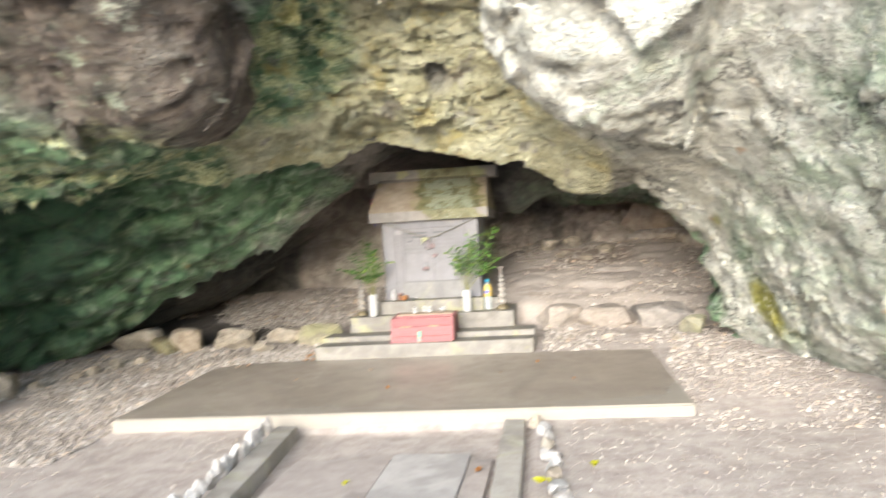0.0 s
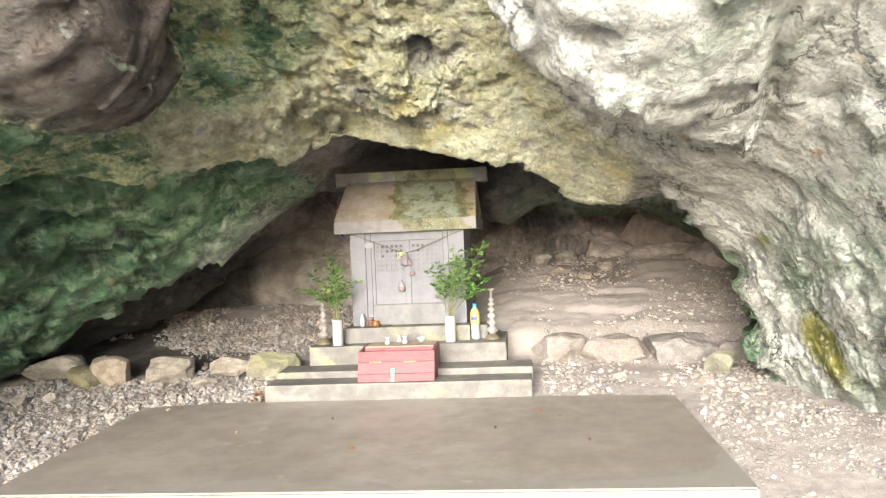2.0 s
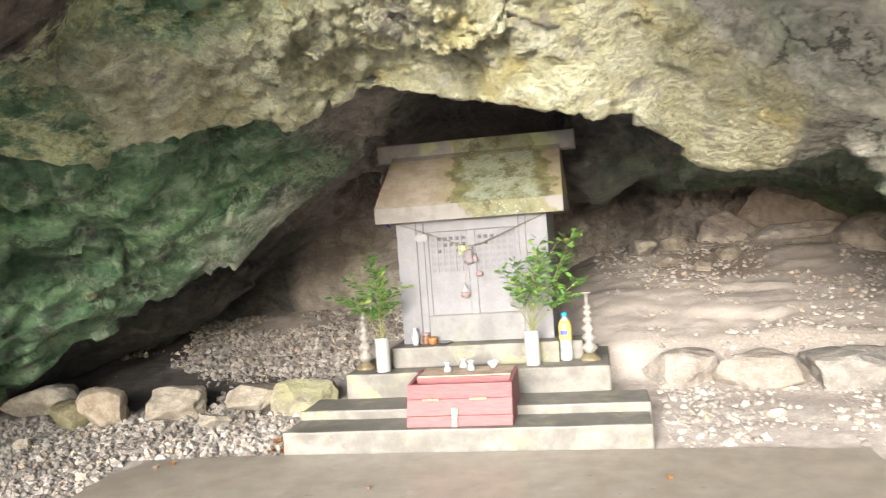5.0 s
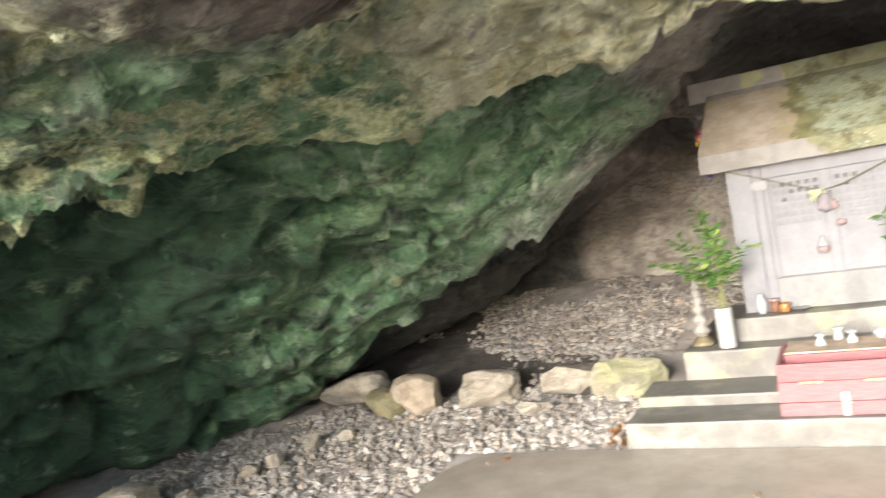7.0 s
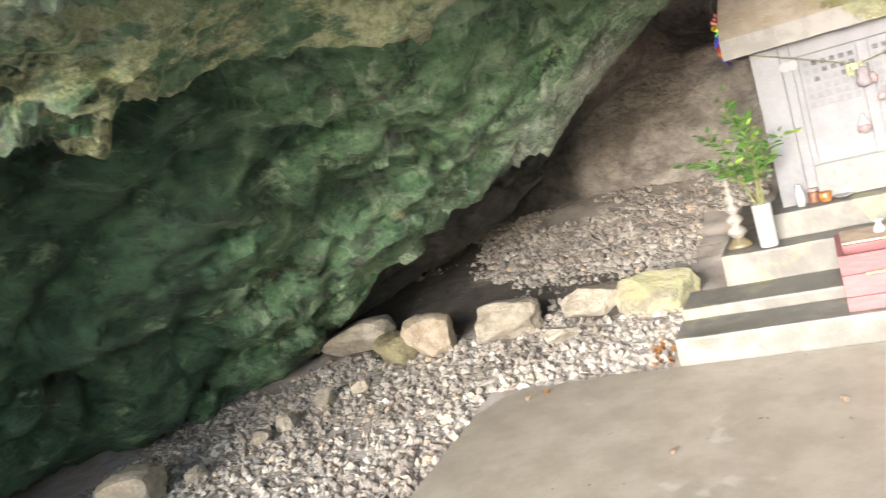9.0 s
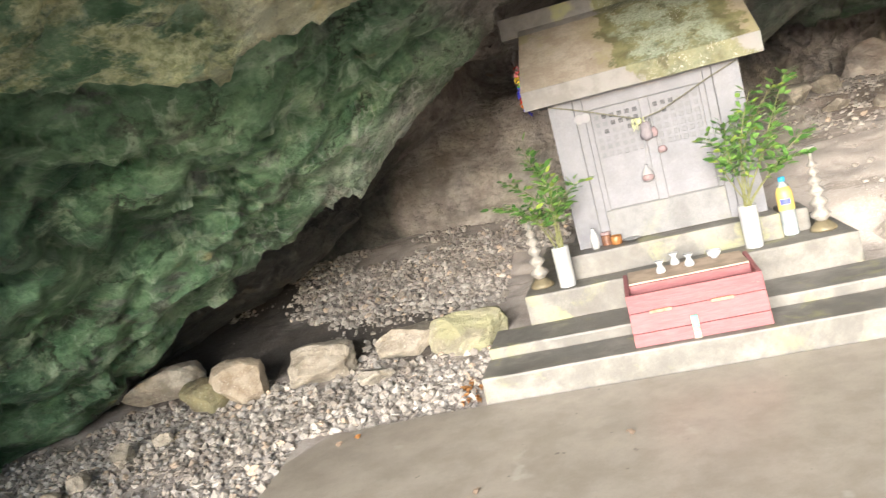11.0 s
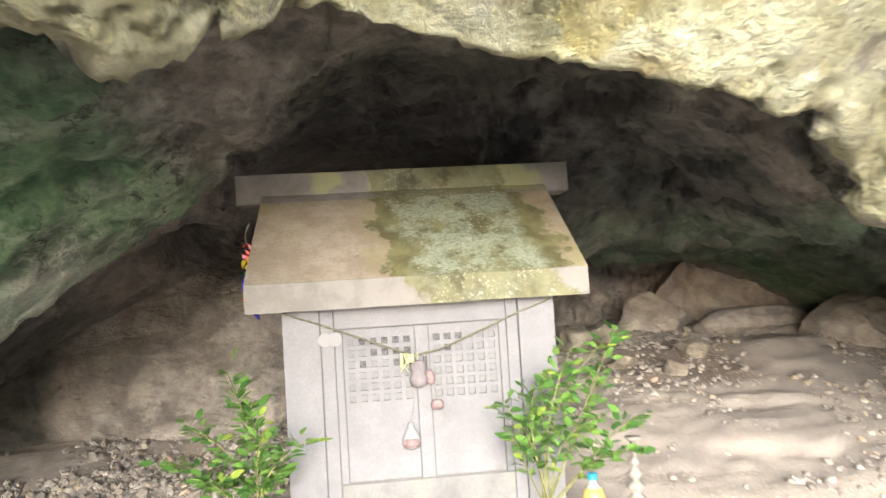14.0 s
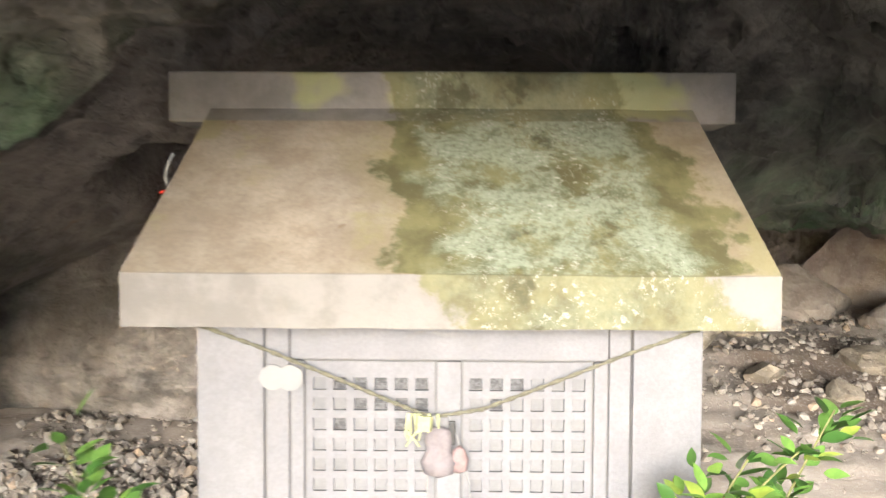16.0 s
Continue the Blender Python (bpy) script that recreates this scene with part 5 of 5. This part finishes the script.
sag = [(-0.524, 1.336), (-0.40, 1.292), (-0.25, 1.232), (-0.12, 1.178), (-0.035, 1.145), (0.07, 1.163), (0.2, 1.213), (0.36, 1.277), (0.515, 1.332)]
pts = [(SX + x, 8.735, z) for x, z in sag]
for a, ph in (("strand", 0), ("strand", math.pi)):
    fine = []
    for i in range(121):
        t = i / 120 * (len(pts) - 1)
        j = min(int(t), len(pts) - 2)
        p = Vector(pts[j]).lerp(Vector(pts[j + 1]), t - j)
        w = i * 0.9 + ph
        fine.append(p + Vector((0, 0.0022 * math.cos(w), 0.0022 * math.sin(w))))
    part(a, tube(fine, 0.0028, 5), ROPE, rope)
rng = random.Random(8)
tuft = part("paper_tuft", (lambda bm: bm)(tube([(SX - 0.05, 8.727, 1.15), (SX - 0.052, 8.722, 1.12)], 0.018, 8)), YELLOWISH, rope, "pale yellow paper tuft")
for i in range(9):
    x = SX - 0.05 + rng.uniform(-0.035, 0.035)
    part("tassel", tube([(x, 8.728, 1.155), (x + rng.uniform(-0.01, 0.01), 8.722, 1.12), (x + rng.uniform(-0.02, 0.02), 8.724, 1.08 + rng.uniform(0, 0.03))], 0.004, 5, 0.5), YELLOWISH, rope)


def charm(name, x, z, profile, mat, label, string_to=None, flat=0.55):
    thing = tagged(empty(name, (x, 8.728, z)), label, "charm", "charms hung on the doors")
    bm = lathe(profile, 14, (0, 0, 0))
    for v in bm.verts:
        v.co.y *= flat
        v.co += Vector((x, 8.728, z))
    part("bag", bm, mat, thing, smooth=True)
    if string_to:
        part("cord", tube([(x, 8.728, z + profile[-1][1]), ((x + string_to[0]) / 2 + 0.006, 8.726, (z + string_to[1]) / 2 + 0.02), (string_to[0], 8.73, string_to[1])], 0.0025, 5), PAPER, thing)
    return thing


DROP = [(0.0, 0.0), (0.028, 0.008), (0.036, 0.035), (0.026, 0.065), (0.010, 0.085), (0.012, 0.1), (0.0, 0.104)]
charm("cloth_charm", SX - 0.062, 0.79, DROP, PAPER, "white cloth charm hung by a long cord", (SX - 0.04, 1.1))
bm = lathe([(0.026, 0.0), (0.034, 0.012), (0.034, 0.028), (0.028, 0.034)], 14)
for v in bm.verts:
    v.co = Vector((v.co.x + SX - 0.062, v.co.y * 0.62 + 8.726, v.co.z + 0.8))
tagged(part("cloth_band", bm, PINK), "faded red cloth band round the white charm", "charm", "charms hung on the doors")
charm("cloth_doll_charm", SX - 0.02, 1.02, [(0.0, 0.0), (0.03, 0.01), (0.038, 0.035), (0.024, 0.06), (0.03, 0.075), (0.026, 0.1), (0.0, 0.11)], MAUVE, "grey-pink cloth charm hung on the rope", (SX - 0.03, 1.15))
charm("small_cloth_charm", SX + 0.022, 1.03, [(0.0, 0.0), (0.016, 0.006), (0.02, 0.03), (0.012, 0.05), (0.0, 0.06)], PINK, "small faded pink cloth charm", (SX, 1.15))
charm("tiny_bag_charm", SX + 0.045, 0.935, [(0.0, 0.0), (0.022, 0.004), (0.026, 0.02), (0.018, 0.036), (0.0, 0.04)], PINK, "tiny pink and white bag charm", (SX + 0.03, 1.05))
tagged(part("metal_clip", slabs((SX + 0.0, SX + 0.014, 8.722, 8.732, 1.09, 1.14), bevel=0.003), BLACK), "small black metal clip by the door joint", "clip")
for dx in (-0.018, 0.02):
    ob = part("paper_disc", lathe([(0.027, 0), (0.027, 0.003)], 22), PAPER)
    ob.matrix_world = pose(SX - 0.35 + dx, 8.741 - dx * 0.1, 1.225, 90, 0, 0)
    tagged(ob, "white paper disc hung on the doorpost", "paper disc", "white paper discs")

# ---- coloured paper garland at the eave ----
garland = tagged(empty("paper_garland", (SX - 0.67, 9.0, 1.5)), "string of brightly coloured folded paper hanging at the eave", "garland")
part("wire_loop", tube([(SX - 0.662 - 0.02 * math.sin(math.pi * i / 10), 9.0, 1.60 + 0.11 * i / 10) for i in range(11)], 0.003, 5), STEEL, garland, "thin pale wire loop")
rng = random.Random(4)
for i in range(34):
    t = i / 34
    z = 1.62 - 0.30 * t
    x = SX - 0.672 - 0.014 * math.sin(t * 3.1) + rng.uniform(-0.008, 0.008) + (0.03 * max(0, t - 0.8) * 5 if t > 0.8 else 0)
    y = 9.0 + rng.uniform(-0.02, 0.02)
    s = rng.uniform(0.014, 0.022)
    bm = bmesh.new()
    p = [Vector((x + rng.uniform(-s, s), y + rng.uniform(-s, s), z + rng.uniform(-s, s))) for _ in range(5)]
    vs = [bm.verts.new(q) for q in p]
    bmesh.ops.convex_hull(bm, input=vs)
    part("folded_paper", bm, CRANES[min(5, int((t * 8 + rng.random()) % 5)) if t < 0.85 else 4] if t > 0.2 else CRANES[5 if i % 2 else 0], garland)

# ---- offertory box ----
box = tagged(empty("offertory_box", (SX, 8.0, 0.13)), "faded red wooden offertory box with an open top", "offertory box")
BX0, BX1 = SX - 0.308, SX + 0.315


def leaning_plank(z0, z1):
    bm = slabs((BX0, BX1, 0, 0.022, z0, z1), bevel=0.003)
    for v in bm.verts:
        v.co.y += 7.80 + (v.co.z - 0.13) * 0.33
    return bm


for z0, z1 in ((0.131, 0.19), (0.1915, 0.282), (0.2835, 0.365)):
    part("front_plank", leaning_plank(z0, z1), REDWOOD, box)
for x0, x1 in ((BX0, BX0 + 0.022), (BX1 - 0.022, BX1)):
    bm = bmesh.new()
    prof = [(7.824, 0.131), (8.26, 0.131), (8.26, 0.39), (7.90, 0.366)]
    a = [bm.verts.new((x0, y, z)) for y, z in prof]
    b = [bm.verts.new((x1, y, z)) for y, z in prof]
    bm.faces.new(a)
    bm.faces.new(b[::-1])
    for i in range(4):
        bm.faces.new((a[i], a[(i + 1) % 4], b[(i + 1) % 4], b[i]))
    bmesh.ops.bevel(bm, geom=list(bm.edges), offset=0.003, segments=1, affect="EDGES")
    part("side_panel", bm, REDWOOD, box)
part("back_panel", slabs((BX0 + 0.024, BX1 - 0.024, 8.03, 8.05, 0.131, 0.375), bevel=0.003), REDWOOD, box)
part("bottom_panel", slabs((BX0 + 0.024, BX1 - 0.024, 7.83, 8.03, 0.131, 0.18), bevel=0.003), REDWOOD, box)
part("top_board", slabs((BX0 + 0.024, BX1 - 0.024, 8.052, 8.34, 0.36, 0.382), bevel=0.004, rough=0.002), BAREWOOD, box, "bare weathered wooden board behind the opening")
part("back_leg", slabs((BX0 + 0.05, BX1 - 0.05, 8.27, 8.30, 0.186, 0.36), bevel=0.004), BAREWOOD, box, "wooden rest under the board")
for x in (SX - 0.16, SX + 0.12):
    part("hinge_strip", slabs((x - 0.05, x + 0.05, 7.828, 7.845, 0.276, 0.29), bevel=0.002), plain("worn_orange_wood", (0.50, 0.24, 0.15), 0.7, 0.5, 50), box, "worn orange scar in the paint")
tag = tagged(empty("paper_tag", (SX - 0.02, 7.79, 0.13)), "small pale tag with a green top leaning on the box", "tag")
for z0, z1, m, nm in ((0.131, 0.18, BAREWOOD, "tag_foot"), (0.18, 0.235, TAG_GREEN, "tag_top"), (0.148, 0.166, PAPER, "tag_stripe")):
    bm = slabs((SX - 0.036, SX - 0.004, -0.006 if nm == "tag_stripe" else 0, 0.008, z0, z1), bevel=0.002)
    for v in bm.verts:
        v.co.y += 7.785 + (v.co.z - 0.13) * 0.3
    part(nm, bm, m, tag)

# ---- things on the base ----
T2, T3 = 0.346, 0.483


def tall_vase(x, y, tilt):
    thing = tagged(empty("flower_vase", (x, y, T2)), "tall plain white ceramic vase holding evergreen sprigs", "vase", "pair of white vases")
    bm = lathe([(0.044, 0.0), (0.047, 0.004), (0.049, 0.225), (0.047, 0.229), (0.041, 0.226), (0.04, 0.12), (0.0, 0.118)], 28, (x, y, T2))
    part("body", bm, CERAMIC, thing, smooth=False)
    return thing


def leaf_mesh(curl):
    bm = bmesh.new()
    n = 6
    mid = [bm.verts.new((i / n, 0, -curl * (i / n) ** 2)) for i in range(n + 1)]
    for sign in (1, -1):
        side = [bm.verts.new((i / n, sign * 0.25 * math.sin(math.pi * (i / n) ** 0.85), 0.05 - curl * (i / n) ** 2)) for i in range(1, n)]
        rail = [mid[0]] + side + [mid[-1]]
        for i in range(n):
            bm.faces.new(list(dict.fromkeys([mid[i], mid[i + 1], rail[i + 1], rail[i]])))
    bmesh.ops.recalc_face_normals(bm, faces=bm.faces)
    me = bpy.data.meshes.new("leaf")
    bm.to_mesh(me)
    bm.free()
    me.materials.append(LEAF)
    me.polygons.foreach_set("use_smooth", [True] * len(me.polygons))
    return me


LEAVES = [leaf_mesh(c) for c in (0.05, 0.15, 0.28)]


def sprigs(x, y, tips, count, seed, label):
    """Evergreen sprigs in a vase: curved stems to the tips, leaves set along them."""
    rng = random.Random(seed)
    root = Vector((x, y, T2 + 0.13))
    thing = tagged(empty("evergreen_sprigs", root), label, "plant", "evergreen sprigs in the vases")
    stems = []
    for tx, ty, tz in tips:
        tip = Vector((tx, ty, tz))
        side = Vector((rng.uniform(-0.05, 0.05), rng.uniform(-0.05, 0.05), 0))
        mouth = Vector((x + rng.uniform(-0.025, 0.025), y + rng.uniform(-0.025, 0.025), T2 + 0.235))
        pts = []
        for i in range(13):
            t = i / 12
            if t < 0.2:
                pts.append(root.lerp(mouth, t / 0.2))
            else:
                u = (t - 0.2) / 0.8
                p = mouth.lerp(tip, u) + side * math.sin(math.pi * u) + Vector((0, 0, 0.05 * math.sin(math.pi * u)))
                pts.append(p)
        stems.append((part("stem", tube(pts, 0.0045, 5, 0.4), TWIG, thing), pts))
    made = 0
    while made < count:
        stem, pts = stems[made % len(stems)]
        t = rng.uniform(0.34, 1.0) ** 0.8 * 11.99
        j = min(int(t), 11)
        p = pts[j].lerp(pts[j + 1], t - j)
        along = (pts[j + 1] - pts[j]).normalized()
        yaw = rng.uniform(0, 360)
        out = (Matrix.Rotation(radians(yaw), 3, "Z") @ Vector((1, 0, 0)) + along * rng.uniform(0.2, 1.1)).normalized()
        offset = out * rng.uniform(0.0, 0.06)
        s = rng.uniform(0.036, 0.06)
        m = out.to_track_quat("X", "Z").to_matrix().to_4x4() @ pose(0, 0, 0, rng.uniform(-50, 50), 0, 0)
        ob = new("leaf", LEAVES[rng.randrange(3)])
        ob.parent = stem
        ob.matrix_parent_inverse = Matrix.Translation(-total_location(stem))
        ob.matrix_basis = Matrix.Translation(p + offset) @ m @ Matrix.Diagonal((s, s * rng.uniform(0.85, 1.15), s, 1))
        made += 1
    return thing


VL, VR = (-1.135, 8.48), (-0.128, 8.51)
tall_vase(*VL, 0)
tall_vase(*VR, 0)
sprigs(*VL, [(-1.22, 8.52, 1.15), (-1.43, 8.5, 0.86), (-1.33, 8.42, 0.98), (-1.10, 8.40, 0.93), (-0.93, 8.42, 0.92), (-1.16, 8.56, 1.02), (-1.28, 8.35, 0.82), (-1.05, 8.52, 0.80), (-1.24, 8.58, 0.75)], 430, 5, "leafy evergreen sprigs with one sparse side twig")
sprigs(*VR, [(0.19, 8.56, 1.21), (0.10, 8.50, 1.15), (-0.02, 8.42, 1.16), (-0.27, 8.44, 0.97), (-0.17, 8.40, 1.02), (0.22, 8.46, 0.90), (0.06, 8.40, 0.92), (-0.20, 8.52, 0.84), (0.12, 8.60, 1.03), (-0.06, 8.56, 1.05), (0.16, 8.38, 0.80)], 560, 6, "bushy leafy evergreen sprigs, the fuller bunch")


def candle_stand(x, y, broken):
    thing = tagged(empty("candle_stand", (x, y, T2)), "knobbed ivory candle stand on a dull brass foot", "candle stand", "pair of candle stands")
    part("foot", lathe([(0.068, 0), (0.07, 0.01), (0.06, 0.025), (0.045, 0.035), (0.035, 0.05), (0.0, 0.052)], 24, (x, y, T2)), BRASS, thing, "dull brass foot", True)
    prof = [(0.02, 0.048)]
    z = 0.05
    for r in (0.052, 0.046, 0.041, 0.036, 0.03, 0.026):
        prof += [(r * 0.45, z), (r, z + r * 0.55), (r, z + r * 0.8), (r * 0.45, z + r * 1.35)]
        z += r * 1.4
    prof += [(0.012, z), (0.012, z + 0.06), (0.03, z + 0.07), (0.032, z + 0.078), (0.0, z + 0.08)]
    part("knobbed_stem", lathe(prof, 18, (x, y, T2)), CANDLE, thing, "", True)
    return thing


candle_stand(-1.292, 8.60, False)
candle_stand(0.238, 8.60, True)

bottle = tagged(empty("plastic_bottle", (0.085, 8.64, T2)), "half-full clear plastic bottle with blue cap and yellow label", "bottle")
bx, by = 0.085, 8.64
shell = part("body", lathe([(0.034, 0), (0.042, 0.006), (0.042, 0.06), (0.039, 0.066), (0.042, 0.072), (0.042, 0.1), (0.040, 0.106), (0.042, 0.115), (0.042, 0.235), (0.03, 0.27), (0.015, 0.288), (0.015, 0.298)], 24, (bx, by, T2)), CLEAR, bottle, "clear ribbed plastic", True)
lab = part("label_wrap", lathe([(0.0428, 0.14), (0.0432, 0.142), (0.0432, 0.234), (0.031, 0.268), (0.030, 0.268)], 24, (bx, by, T2)), LABEL_YELLOW, bottle, "yellow label", True)
bm = bmesh.new()
for a0 in range(8):
    a = [(-2.35 + 0.15 * a0), (-2.35 + 0.15 * (a0 + 1))]
    lo = [bm.verts.new((bx + 0.0445 * math.cos(t), by + 0.0445 * math.sin(t), T2 + 0.175)) for t in a]
    hi = [bm.verts.new((bx + 0.0445 * math.cos(t), by + 0.0445 * math.sin(t), T2 + 0.205)) for t in a]
    bm.faces.new((lo[0], lo[1], hi[1], hi[0]))
bmesh.ops.remove_doubles(bm, verts=bm.verts, dist=1e-5)
part("label_mark", bm, LABEL_BLUE, lab, "blue printed bar")
part("cap", lathe([(0.0165, 0.296), (0.0185, 0.298), (0.0185, 0.318), (0.016, 0.321), (0.0, 0.321)], 20, (bx, by, T2)), CAP_BLUE, bottle, "blue screw cap")

small = part("small_vase", lathe([(0.020, 0), (0.024, 0.02), (0.026, 0.06), (0.020, 0.085), (0.013, 0.1), (0.012, 0.115), (0.016, 0.121), (0.0, 0.119)], 20, (-0.95, 8.69, T3)), CERAMIC, None, "", True)
tagged(small, "small white bottle-shaped vase on the plinth", "vase")
jar = tagged(empty("brown_jar", (-0.885, 8.74, T3)), "small brown glass jar with a pale lid", "jar")
part("body", lathe([(0.028, 0), (0.03, 0.006), (0.03, 0.055), (0.026, 0.062), (0.0, 0.063)], 18, (-0.885, 8.74, T3)), BROWN_JAR, jar)
part("lid", lathe([(0.029, 0.062), (0.03, 0.064), (0.03, 0.078), (0.0, 0.079)], 18, (-0.885, 8.74, T3)), PINK, jar, "pinkish lid")
jar2 = part("amber_cup", lathe([(0.026, 0), (0.03, 0.004), (0.033, 0.05), (0.03, 0.052), (0.024, 0.01), (0.0, 0.009)], 18, (-0.83, 8.70, T3)), AMBER, None, "", True)
tagged(jar2, "short amber glass cup on the plinth", "cup")
dish = part("steel_dish", lathe([(0.018, 0), (0.04, 0.012), (0.052, 0.016), (0.05, 0.018), (0.036, 0.014), (0.0, 0.006)], 22, (-0.745, 8.70, T3)), STEEL, None, "", True)
tagged(dish, "shallow dull metal dish on the plinth", "dish")
CUPZ = 0.383
for x, y in ((-0.635, 8.17), (-0.555, 8.30), (-0.49, 8.20)):
    cup = part("sake_flask", lathe([(0.022, 0), (0.026, 0.008), (0.024, 0.022), (0.013, 0.038), (0.012, 0.046), (0.026, 0.062), (0.024, 0.063), (0.010, 0.048), (0.0, 0.047)], 20, (x, y, CUPZ)), CERAMIC, None, "", True)
    tagged(cup, "small white flared porcelain offering cup", "cup", "offering cups on the board")
bowl = part("small_bowl", lathe([(0.016, 0), (0.018, 0.005), (0.034, 0.02), (0.038, 0.042), (0.035, 0.042), (0.028, 0.018), (0.0, 0.012)], 22, (-0.36, 8.27, CUPZ)), CERAMIC, None, "", True)
tagged(bowl, "small round whitish porcelain bowl on the board", "bowl")
